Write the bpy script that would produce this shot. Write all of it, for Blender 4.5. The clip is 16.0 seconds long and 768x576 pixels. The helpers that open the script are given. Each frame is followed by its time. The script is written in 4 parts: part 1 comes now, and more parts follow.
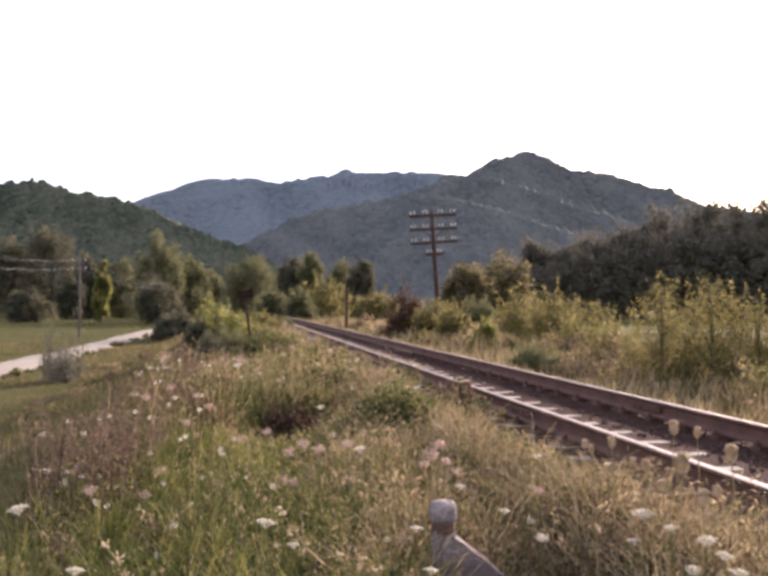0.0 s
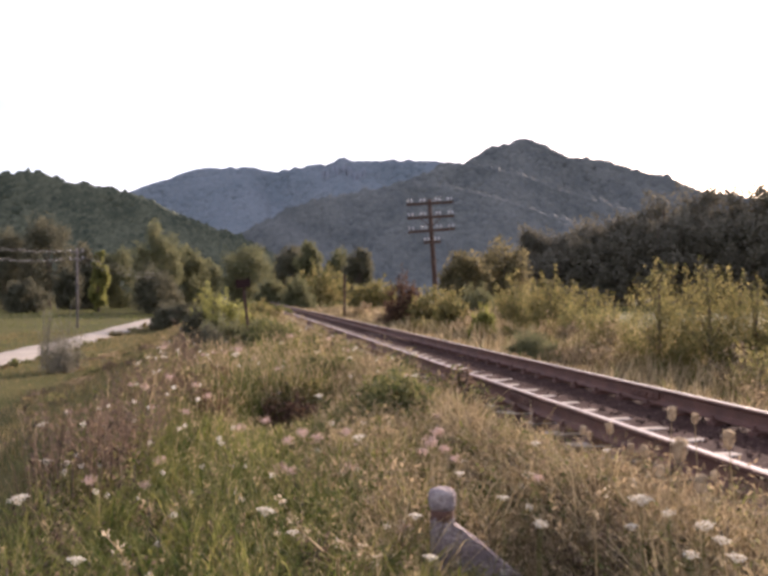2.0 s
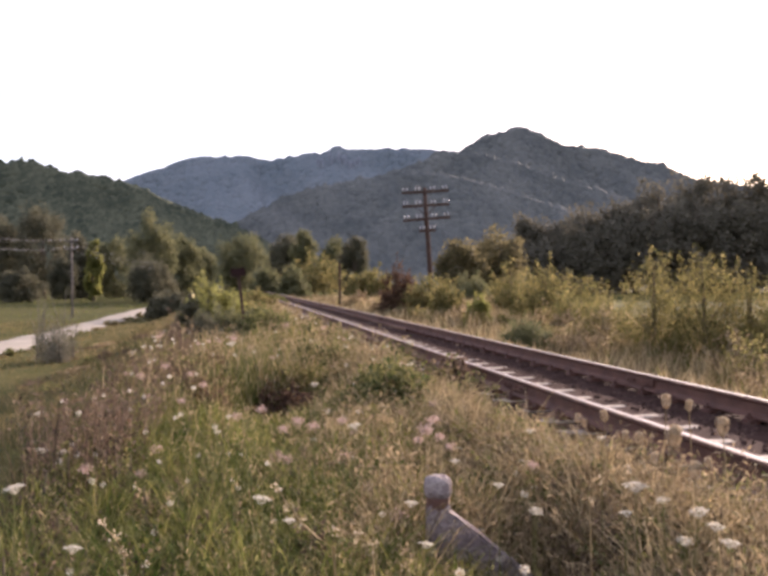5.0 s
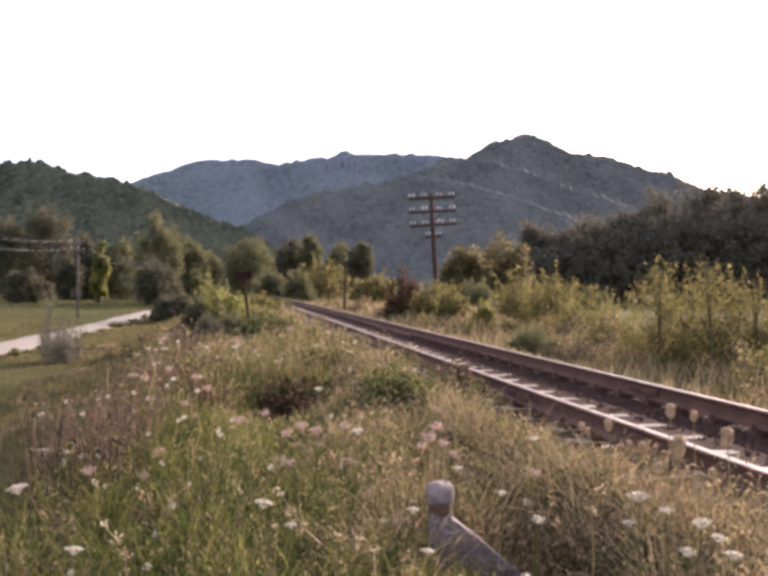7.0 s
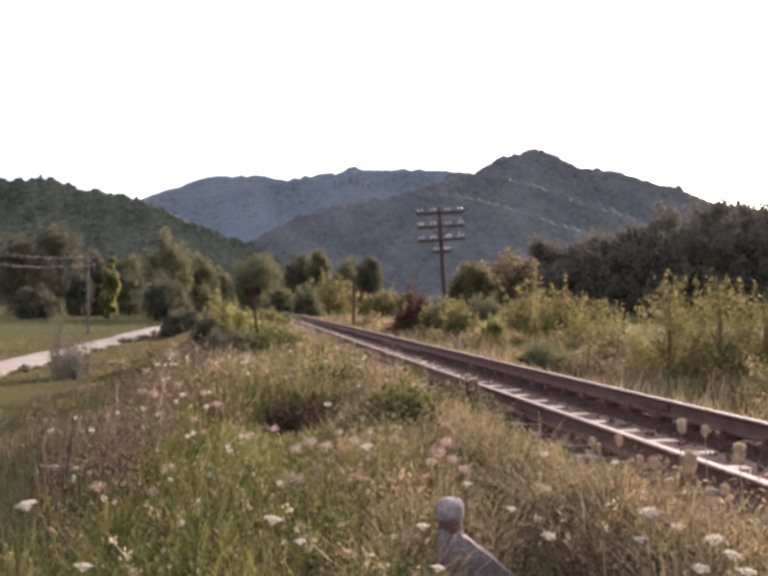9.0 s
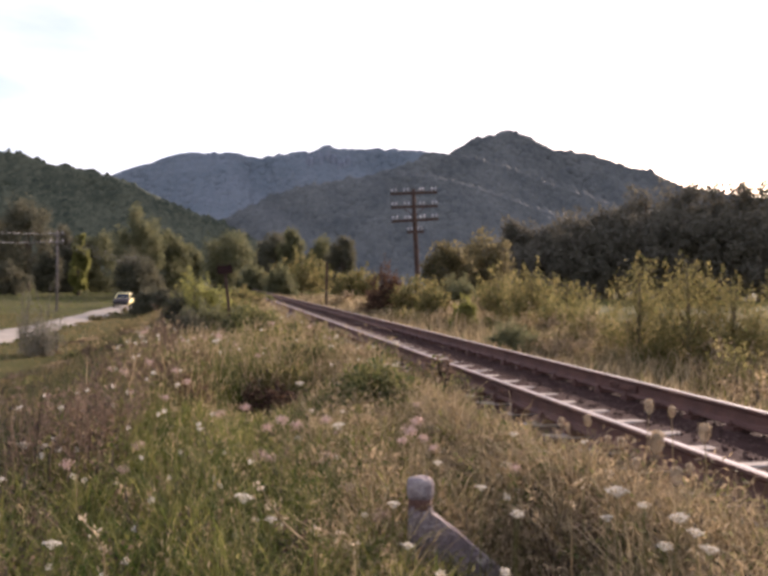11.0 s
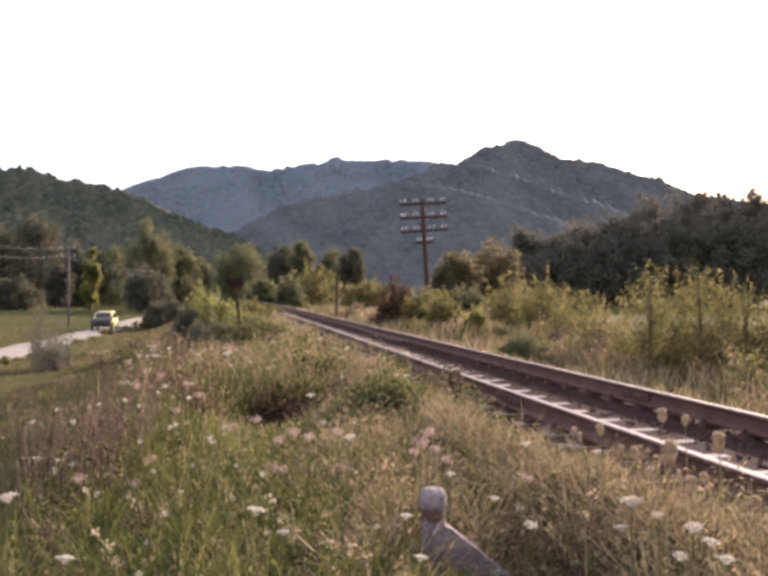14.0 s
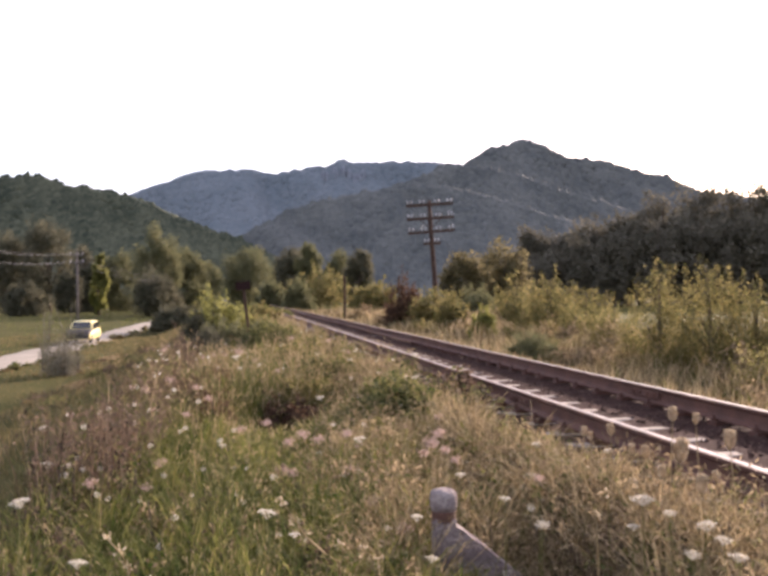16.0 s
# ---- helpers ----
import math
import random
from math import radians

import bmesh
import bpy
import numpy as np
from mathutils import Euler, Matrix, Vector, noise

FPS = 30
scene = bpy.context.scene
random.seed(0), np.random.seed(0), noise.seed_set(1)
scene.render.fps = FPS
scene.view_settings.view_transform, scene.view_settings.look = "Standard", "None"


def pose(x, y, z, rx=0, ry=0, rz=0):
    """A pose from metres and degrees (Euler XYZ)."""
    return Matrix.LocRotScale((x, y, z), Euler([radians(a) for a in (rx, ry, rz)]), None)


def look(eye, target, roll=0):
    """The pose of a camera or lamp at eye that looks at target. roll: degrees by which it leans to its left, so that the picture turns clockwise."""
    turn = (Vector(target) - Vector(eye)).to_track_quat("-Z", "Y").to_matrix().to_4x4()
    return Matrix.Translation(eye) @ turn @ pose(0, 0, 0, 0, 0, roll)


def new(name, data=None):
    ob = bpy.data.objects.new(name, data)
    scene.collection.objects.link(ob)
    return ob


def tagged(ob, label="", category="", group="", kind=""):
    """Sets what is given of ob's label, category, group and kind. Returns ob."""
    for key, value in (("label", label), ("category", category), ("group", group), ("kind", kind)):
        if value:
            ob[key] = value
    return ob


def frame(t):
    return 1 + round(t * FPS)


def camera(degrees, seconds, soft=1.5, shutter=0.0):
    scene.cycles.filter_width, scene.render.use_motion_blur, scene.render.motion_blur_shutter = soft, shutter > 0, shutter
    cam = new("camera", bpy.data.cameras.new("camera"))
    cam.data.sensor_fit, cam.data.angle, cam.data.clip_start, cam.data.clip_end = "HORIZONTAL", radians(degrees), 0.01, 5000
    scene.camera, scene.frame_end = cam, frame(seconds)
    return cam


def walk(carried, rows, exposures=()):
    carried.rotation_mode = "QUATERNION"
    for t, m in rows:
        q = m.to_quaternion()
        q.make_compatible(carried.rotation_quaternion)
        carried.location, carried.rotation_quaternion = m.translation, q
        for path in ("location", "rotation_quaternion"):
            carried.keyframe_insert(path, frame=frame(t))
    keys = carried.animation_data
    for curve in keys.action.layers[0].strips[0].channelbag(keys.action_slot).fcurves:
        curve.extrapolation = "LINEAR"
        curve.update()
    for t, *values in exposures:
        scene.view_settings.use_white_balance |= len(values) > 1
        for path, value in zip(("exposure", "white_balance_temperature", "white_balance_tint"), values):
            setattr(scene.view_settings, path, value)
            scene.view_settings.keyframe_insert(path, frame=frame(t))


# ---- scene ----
cam = camera(49.5, 16.0, soft=3.6)
EYE = 1.18                      # above the sleepers' tops; the rail heads are 0.17 above those
# seconds, yaw, pitch and roll of a camera held in the hand on one spot
TURNS = [
    (0.0, 0.000, 1.080, 0.000),
    (0.5, -0.127, 0.782, -0.427),
    (1.0, -0.191, 0.066, -0.347),
    (1.5, -0.120, -0.173, -0.204),
    (2.0, -0.144, 0.276, -0.362),
    (2.5, -0.339, 0.130, -0.183),
    (3.0, -0.363, -1.640, -0.588),
    (3.5, -0.568, -1.077, -0.503),
    (4.0, -0.617, -1.235, -0.265),
    (4.5, -0.501, -0.858, -0.600),
    (7.0, -0.106, -0.134, 0.314),
    (7.5, -0.018, -0.081, 0.235),
    (8.0, 0.300, 0.045, 0.238),
    (8.5, 0.413, 0.607, 0.200),
    (8.7, 0.591, 0.911, 0.097),
    (11.0, -1.368, -0.479, 0.714),
    (11.5, -1.262, -1.375, 0.764),
    (12.0, -1.143, -1.293, -0.711),
    (12.5, -0.936, -0.880, -0.284),
    (13.0, -0.291, 0.305, -0.307),
    (13.5, -0.771, 0.352, 0.071),
    (14.0, -0.677, 0.273, 0.065),
    (14.5, -0.227, -0.075, -0.275),
    (15.0, -0.124, -0.193, -0.333),
    (15.5, -0.034, -0.043, -0.522),
    (16.0, -0.137, 0.378, -0.671),
]
walk(cam, [(t, pose(0, 0, EYE, 0, 0, yaw) @ pose(0, 0, 0, 90 + pitch) @ pose(0, 0, 0, 0, 0, roll)) for t, yaw, pitch, roll in TURNS],
     exposures=[(0.0, 1.42, 6350, 27), (3.0, 1.36, 6350, 27), (8.7, 1.4, 6350, 27), (10.8, 1.06, 6350, 27), (11.0, 1.12, 6350, 27), (11.5, 1.32, 6350, 27), (13.5, 1.4, 6350, 27), (16.0, 1.42, 6350, 27)])

# ---- light: low sun ahead and to the right, thin bright cloud ----
SUN_AZ, SUN_EL = 34.0, 17.3
world = bpy.data.worlds.new("sky")
scene.world = world
world.use_nodes = True
wn = world.node_tree.nodes
wl = world.node_tree.links
bg = wn["Background"]
sky = wn.new("ShaderNodeTexSky")
sky.sky_type, sky.sun_disc = "NISHITA", False
sky.sun_elevation, sky.sun_rotation = radians(SUN_EL), radians(SUN_AZ)
sky.air_density, sky.dust_density = 1.0, 1.7
wc = wn.new("ShaderNodeTexCoord")
wmap = wn.new("ShaderNodeMapping")
wmap.inputs["Scale"].default_value = (1.2, 1.2, 3.5)
wnoise = wn.new("ShaderNodeTexNoise")
wnoise.inputs["Scale"].default_value, wnoise.inputs["Detail"].default_value = 2.2, 7.0
wramp = wn.new("ShaderNodeMapRange")
wramp.inputs["From Min"].default_value, wramp.inputs["From Max"].default_value = 0.34, 0.64
wmix = wn.new("ShaderNodeMix")
wmix.data_type = "RGBA"
wmix.inputs["B"].default_value = (8.2, 8.3, 8.6, 1)
wscale = wn.new("ShaderNodeMath")
wscale.operation = "MULTIPLY"
wscale.inputs[1].default_value = 0.6
wl.new(wc.outputs["Generated"], wmap.inputs["Vector"])
wl.new(wmap.outputs["Vector"], wnoise.inputs["Vector"])
wl.new(wnoise.outputs["Fac"], wramp.inputs["Value"])
wl.new(wramp.outputs["Result"], wscale.inputs[0])
wl.new(wscale.outputs["Value"], wmix.inputs["Factor"])
wl.new(sky.outputs["Color"], wmix.inputs["A"])
wl.new(wmix.outputs["Result"], bg.inputs["Color"])
bg.inputs["Strength"].default_value = 0.1
sun = new("sun", bpy.data.lights.new("sun", "SUN"))
sun.data.energy, sun.data.angle, sun.data.color = 5.0, radians(0.6), (1.0, 0.86, 0.68)
az, el = radians(SUN_AZ), radians(SUN_EL)
sun.matrix_world = look((math.sin(az) * math.cos(el) * 60, math.cos(az) * math.cos(el) * 60, math.sin(el) * 60), (0, 0, 0))


# ---- materials ----
def material(name, dark, light, scale=8.0, rough=0.8, metal=0.0, bump=0.3, bump_scale=None, spread=0.0, through_light=0.0, stain=None):
    """Two tones mixed by noise at two scales, optional difference from piece to piece, relief and light passing through."""
    m = bpy.data.materials.new(name)
    m.use_nodes = True
    n, k = m.node_tree.nodes, m.node_tree.links
    b = n["Principled BSDF"]
    b.inputs["Roughness"].default_value, b.inputs["Metallic"].default_value = rough, metal
    if rough >= 0.85:
        b.inputs["Specular IOR Level"].default_value = 0.02
    co = n.new("ShaderNodeTexCoord")
    big = n.new("ShaderNodeTexNoise")
    big.inputs["Scale"].default_value, big.inputs["Detail"].default_value = scale, 5.0
    k.new(co.outputs["Object"], big.inputs["Vector"])
    fine = n.new("ShaderNodeTexNoise")
    fine.inputs["Scale"].default_value, fine.inputs["Detail"].default_value = bump_scale or scale * 9, 3.0
    k.new(co.outputs["Object"], fine.inputs["Vector"])
    mean = n.new("ShaderNodeMath")
    mean.operation = "MULTIPLY_ADD"
    mean.inputs[1].default_value, mean.inputs[2].default_value = 0.45, 0.0
    k.new(fine.outputs["Fac"], mean.inputs[0])
    add = n.new("ShaderNodeMath")
    add.operation = "MULTIPLY_ADD"
    add.inputs[1].default_value = 0.75
    k.new(big.outputs["Fac"], add.inputs[0])
    k.new(mean.outputs["Value"], add.inputs[2])
    value = add.outputs["Value"]
    if spread:
        geo = n.new("ShaderNodeNewGeometry")
        vary = n.new("ShaderNodeMath")
        vary.operation = "MULTIPLY_ADD"
        vary.inputs[1].default_value = spread
        k.new(geo.outputs["Random Per Island"], vary.inputs[0])
        shift = n.new("ShaderNodeMath")
        shift.operation = "SUBTRACT"
        shift.inputs[1].default_value = spread / 2
        k.new(value, vary.inputs[2])
        k.new(vary.outputs["Value"], shift.inputs[0])
        value = shift.outputs["Value"]
    ramp = n.new("ShaderNodeValToRGB")
    ramp.color_ramp.elements[0].position, ramp.color_ramp.elements[1].position = 0.32, 0.82
    ramp.color_ramp.elements[0].color, ramp.color_ramp.elements[1].color = (*dark, 1), (*light, 1)
    if stain:
        e = ramp.color_ramp.elements.new(0.56)
        e.color = (*stain, 1)
    k.new(value, ramp.inputs["Fac"])
    k.new(ramp.outputs["Color"], b.inputs["Base Color"])
    if bump:
        bp = n.new("ShaderNodeBump")
        bp.inputs["Strength"].default_value, bp.inputs["Distance"].default_value = bump, 0.02
        k.new(fine.outputs["Fac"], bp.inputs["Height"])
        k.new(bp.outputs["Normal"], b.inputs["Normal"])
    if through_light:
        b.inputs["Specular IOR Level"].default_value = 0.2
        b.inputs["Roughness"].default_value = 0.85
        tr = n.new("ShaderNodeBsdfTranslucent")
        k.new(ramp.outputs["Color"], tr.inputs["Color"])
        mix = n.new("ShaderNodeMixShader")
        mix.inputs["Fac"].default_value = through_light
        k.new(b.outputs["BSDF"], mix.inputs[1])
        k.new(tr.outputs["BSDF"], mix.inputs[2])
        k.new(mix.outputs["Shader"], n["Material Output"].inputs["Surface"])
    return m


SOIL = material("meadow soil", (0.03, 0.036, 0.012), (0.095, 0.08, 0.034), 0.35, 0.95, bump=0.6, bump_scale=9, stain=(0.06, 0.06, 0.021))
# Darkened so the bed merges with the rails where their shadow lies.
BALLAST = material("earthy ballast darkened for shade", (0.024, 0.013, 0.011), (0.07, 0.042, 0.034), 3, 0.95, bump=1.0, bump_scale=40)
STONE = material("rust stained ballast stone", (0.035, 0.022, 0.018), (0.12, 0.08, 0.065), 6, 0.9, spread=0.5, bump=0.3)
ROAD = material("pale gravel road", (0.20, 0.175, 0.145), (0.38, 0.34, 0.285), 0.7, 0.95, bump=0.4, bump_scale=30)
RUST = material("rusty rail steel", (0.055, 0.026, 0.02), (0.16, 0.075, 0.05), 4, 0.75, 0.15, bump=0.3, bump_scale=60)
POLISH = material("worn bright rail head", (0.22, 0.195, 0.185), (0.40, 0.36, 0.345), 3, 0.8, 0.3, bump=0.05, bump_scale=90)
SLEEPER = material("weathered grey timber", (0.22, 0.18, 0.145), (0.50, 0.44, 0.37), 5, 0.9, bump=0.6, bump_scale=45)
POLEWOOD = material("tarred brown pole timber", (0.035, 0.022, 0.018), (0.10, 0.065, 0.05), 4, 0.85, bump=0.4, bump_scale=50)
GREYWOOD = material("silvered pole timber", (0.07, 0.06, 0.055), (0.18, 0.16, 0.145), 4, 0.85, bump=0.4, bump_scale=50)
PORCELAIN = material("dusty grey porcelain", (0.30, 0.29, 0.30), (0.52, 0.51, 0.51), 10, 0.25, bump=0.0)
WIRE = material("weathered wire", (0.06, 0.065, 0.075), (0.11, 0.115, 0.13), 3, 0.7, 0.1, bump=0.0)
DARKSIGN = material("dark rusted sheet iron", (0.016, 0.009, 0.009), (0.05, 0.028, 0.025), 6, 0.95, 0.0, bump=0.3)
CONCRETE = material("old lichen concrete", (0.12, 0.10, 0.095), (0.40, 0.35, 0.32), 7, 0.95, bump=0.8, bump_scale=60, stain=(0.20, 0.16, 0.155))
BARK = material("bark", (0.05, 0.04, 0.03), (0.15, 0.12, 0.09), 5, 0.95, bump=0.8, bump_scale=30)
MEADOW = material("green meadow grass", (0.07, 0.095, 0.026), (0.175, 0.175, 0.06), 0.1, 0.85, bump=0, spread=0.5, through_light=0.4)
FIELDGRASS = material("olive field grass", (0.072, 0.076, 0.023), (0.225, 0.165, 0.085), 0.22, 0.8, bump=0, spread=0.5, through_light=0.4)
GRASS = material("green grass blades", (0.028, 0.055, 0.009), (0.17, 0.16, 0.046), 0.6, 0.6, bump=0, spread=0.8, through_light=0.34)
DRY = material("dry straw stalks", (0.12, 0.09, 0.042), (0.44, 0.335, 0.19), 1.0, 0.75, bump=0, spread=0.8, through_light=0.28)
FRESH = material("fresh yellow green grass blades", (0.06, 0.085, 0.018), (0.23, 0.215, 0.066), 0.8, 0.6, bump=0, spread=0.6, through_light=0.5)
RUSSET = material("reddish brown dock stalks", (0.04, 0.028, 0.021), (0.20, 0.14, 0.095), 1.0, 0.8, bump=0, spread=0.5, through_light=0.3)
WITHERED = material("withered brown leaves", (0.09, 0.065, 0.038), (0.40, 0.30, 0.18), 1.2, 0.8, bump=0, spread=0.7, through_light=0.4)
WEEDLEAF = material("yellowing weed leaves", (0.036, 0.055, 0.015), (0.21, 0.19, 0.075), 1.0, 0.8, bump=0, spread=0.6, through_light=0.38)
LEAF_SUN = material("sunlit shrub leaves", (0.08, 0.085, 0.029), (0.25, 0.205, 0.085), 0.5, 0.6, bump=0, spread=0.6, through_light=0.55)
LEAF_DARK = material("dark green tree leaves", (0.06, 0.062, 0.042), (0.15, 0.14, 0.088), 0.3, 0.6, bump=0, spread=0.4, through_light=0.4)
# Leaf tone lifted to carry the haze over the backlit tree row.
LEAF_HAZE = material("tree row leaves lifted for haze", (0.088, 0.084, 0.062), (0.165, 0.148, 0.108), 0.3, 0.7, bump=0, spread=0.35, through_light=0.3)
LEAF_MID = material("mid green tree leaves", (0.085, 0.092, 0.045), (0.185, 0.178, 0.09), 0.3, 0.6, bump=0, spread=0.35, through_light=0.42)
LEAF_GREY = material("grey green willow leaves", (0.10, 0.10, 0.07), (0.24, 0.215, 0.165), 0.6, 0.7, bump=0, spread=0.5, through_light=0.3)
LEAF_BROWN = material("brownish tree leaves", (0.08, 0.073, 0.036), (0.20, 0.165, 0.085), 0.3, 0.6, bump=0, spread=0.5, through_light=0.5)
LEAF_LIME = material("lime green sunlit leaves", (0.12, 0.13, 0.036), (0.28, 0.27, 0.09), 0.5, 0.6, bump=0, spread=0.4, through_light=0.6)
# Colour of a reddish bush, and of dark plants standing in for shaded pockets.
LEAF_RED_SHADE = material("reddish shrub leaves, also for shade", (0.045, 0.027, 0.02), (0.15, 0.088, 0.052), 0.6, 0.6, bump=0, spread=0.5, through_light=0.35)
# Haze of distance is mixed into two canopy colours, bluest on the far ridge.
HAZY_FOREST = material("forest canopy lifted with haze", (0.074, 0.083, 0.083), (0.158, 0.162, 0.15), 0.03, 0.9, bump=0.0, bump_scale=0.22, spread=0.2)
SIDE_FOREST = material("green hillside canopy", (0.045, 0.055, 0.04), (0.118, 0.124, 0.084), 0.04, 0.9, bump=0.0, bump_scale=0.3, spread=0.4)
HAZY_FAR_FOREST = material("far forest canopy tinted with haze", (0.12, 0.148, 0.165), (0.19, 0.213, 0.228), 0.012, 0.9, bump=0.0, bump_scale=0.1, spread=0.15)
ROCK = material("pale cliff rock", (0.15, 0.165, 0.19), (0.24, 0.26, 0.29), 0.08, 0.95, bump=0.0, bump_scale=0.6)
UMBEL = material("white umbel florets", (0.50, 0.45, 0.36), (0.74, 0.70, 0.61), 30, 0.8, bump=0, spread=0.3, through_light=0.4)
SEEDHEAD = material("dry tan seed heads", (0.36, 0.28, 0.18), (0.64, 0.53, 0.38), 30, 0.85, bump=0, spread=0.4, through_light=0.35)
PINK = material("faded pink florets", (0.32, 0.21, 0.18), (0.56, 0.43, 0.37), 30, 0.85, bump=0, spread=0.4, through_light=0.4)
YELLOW = material("pale yellow car paint", (0.72, 0.60, 0.22), (0.78, 0.67, 0.28), 0.8, 0.3, bump=0)
# The shade on the car's front is put into this paint.
BONNET_SHADE = material("maroon car paint dark for shade", (0.014, 0.008, 0.008), (0.026, 0.014, 0.014), 0.8, 0.65, bump=0)
BLACK = material("black rubber and trim", (0.015, 0.015, 0.016), (0.04, 0.04, 0.04), 5, 0.7, bump=0.1)
CHROME = material("dull chrome", (0.4, 0.4, 0.4), (0.6, 0.6, 0.6), 5, 0.25, 0.9, bump=0)
GLASS = material("dark car glass", (0.02, 0.022, 0.025), (0.03, 0.033, 0.037), 3, 0.06, bump=0)
LAMPGLASS = material("headlamp glass", (0.10, 0.10, 0.10), (0.2, 0.2, 0.19), 3, 0.1, bump=0)


# ---- mesh helpers ----
class Shape:
    """Vertices and faces gathered into one mesh."""

    def __init__(self):
        self.v, self.f, self.count = [], [], 0

    def add(self, verts, faces):
        self.v.extend([tuple(p) for p in verts])
        self.f.extend([tuple(i + self.count for i in q) for q in faces])
        self.count += len(verts)
        return self

    def box(self, cx, cy, cz, sx, sy, sz, m=None, bevel=0.0):
        bm = bmesh.new()
        bmesh.ops.create_cube(bm, size=1.0)
        for q in bm.verts:
            q.co = Vector((q.co.x * sx, q.co.y * sy, q.co.z * sz))
        if bevel:
            bmesh.ops.bevel(bm, geom=bm.edges[:], offset=bevel, segments=2, affect="EDGES")
        at = Matrix.Translation((cx, cy, cz))
        m = m @ at if m else at
        bm.verts.ensure_lookup_table()
        bm.verts.index_update()
        self.add([m @ q.co for q in bm.verts], [[q.index for q in fc.verts] for fc in bm.faces])
        bm.free()
        return self

    def tube(self, path, radii, n=8):
        path = [Vector(p) for p in path]
        rings = []
        for i, p in enumerate(path):
            way = (path[min(i + 1, len(path) - 1)] - path[max(i - 1, 0)]).normalized()
            side = way.orthogonal().normalized() if abs(way.z) < 0.95 else way.cross(Vector((0, 1, 0))).normalized()
            up = way.cross(side)
            r = radii[i] if hasattr(radii, "__len__") else radii
            rings.append([p + (side * math.cos(2 * math.pi * j / n) + up * math.sin(2 * math.pi * j / n)) * r for j in range(n)])
        verts = [q for ring in rings for q in ring]
        faces = [(i * n + j, i * n + (j + 1) % n, (i + 1) * n + (j + 1) % n, (i + 1) * n + j) for i in range(len(path) - 1) for j in range(n)]
        faces += [tuple(range(n))[::-1], tuple((len(path) - 1) * n + j for j in range(n))]
        return self.add(verts, faces)

    def turned(self, profile, n=12, m=None):
        """A body of revolution round z from (radius, height) pairs."""
        m = m or Matrix()
        verts = [m @ Vector((r * math.cos(2 * math.pi * j / n), r * math.sin(2 * math.pi * j / n), z)) for r, z in profile for j in range(n)]
        faces = [(i * n + j, i * n + (j + 1) % n, (i + 1) * n + (j + 1) % n, (i + 1) * n + j) for i in range(len(profile) - 1) for j in range(n)]
        faces += [tuple(range(n))[::-1], tuple((len(profile) - 1) * n + j for j in range(n))]
        return self.add(verts, faces)

    def mesh(self, name, mat, smooth=False):
        me = bpy.data.meshes.new(name)
        me.from_pydata(self.v, [], self.f)
        me.materials.append(mat)
        if smooth:
            me.polygons.foreach_set("use_smooth", [True] * len(me.polygons))
        me.update()
        return me


def array_mesh(name, verts, faces, mat, smooth=False):
    """A mesh from number arrays whose faces all have as many corners."""
    me = bpy.data.meshes.new(name)
    nf, nc = faces.shape
    me.vertices.add(len(verts))
    me.vertices.foreach_set("co", np.ascontiguousarray(verts, dtype=np.float32).ravel())
    me.loops.add(nf * nc)
    me.loops.foreach_set("vertex_index", np.ascontiguousarray(faces, dtype=np.int32).ravel())
    me.polygons.add(nf)
    me.polygons.foreach_set("loop_start", np.arange(0, nf * nc, nc, dtype=np.int32))
    if smooth:
        me.polygons.foreach_set("use_smooth", np.ones(nf, dtype=bool))
    me.materials.append(mat)
    me.update(calc_edges=True)
    me.validate()
    return me


def part(name, me, parent=None, label="", m=None):
    ob = new(name, me)
    if parent:
        ob.parent = parent
    if m is not None:
        ob.matrix_basis = m
    if label:
        ob["label"] = label
    return ob


def unit(v):
    return v / np.maximum(np.linalg.norm(v, axis=1, keepdims=True), 1e-6)


def leaf_arrays(places, sizes, rng, long=1.6, out=None):
    """One folded leaf of four corners at each place."""
    n = len(places)
    way = rng.normal(size=(n, 3))
    if out is not None:
        way = unit(way) + out * 0.7
    way = unit(way)
    side = unit(np.cross(way, rng.normal(size=(n, 3))))
    lift = np.cross(way, side)
    s = sizes[:, None]
    v = np.stack([places, places + way * s * long * 0.5 + side * s * 0.42 + lift * s * 0.12,
                  places + way * s * long, places + way * s * long * 0.5 - side * s * 0.42 + lift * s * 0.12], axis=1).reshape(-1, 3)
    return v, np.arange(4 * n).reshape(n, 4)


def blade_arrays(roots, heights, widths, lean, rng):
    """Bent tapering blades: three quads each would be many, so two and a tip, as three faces of four corners."""
    n = len(roots)
    ang = rng.uniform(0, 2 * np.pi, n)
    side = np.stack([np.cos(ang), np.sin(ang), np.zeros(n)], 1)
    ang2 = rng.uniform(0, 2 * np.pi, n)
    drift = np.stack([np.cos(ang2), np.sin(ang2), np.zeros(n)], 1) * (lean * heights)[:, None]
    h = np.stack([np.zeros(n), np.zeros(n), heights], 1)
    w = widths[:, None] * side
    rows = []
    for f, k in ((0, 1.0), (0.45, 0.85), (0.8, 0.5)):
        c = roots + h * f + drift * f * f
        rows += [c - w * k / 2, c + w * k / 2]
    tip = roots + h * (1 - 0.15 * lean[:, None]) + drift
    rows += [tip - w * 0.1, tip + w * 0.1]
    v = np.stack(rows, 1).reshape(-1, 3)
    base = (np.arange(n) * 8)[:, None, None]
    f = base + np.array([[0, 1, 3, 2], [2, 3, 5, 4], [4, 5, 7, 6]])[None]
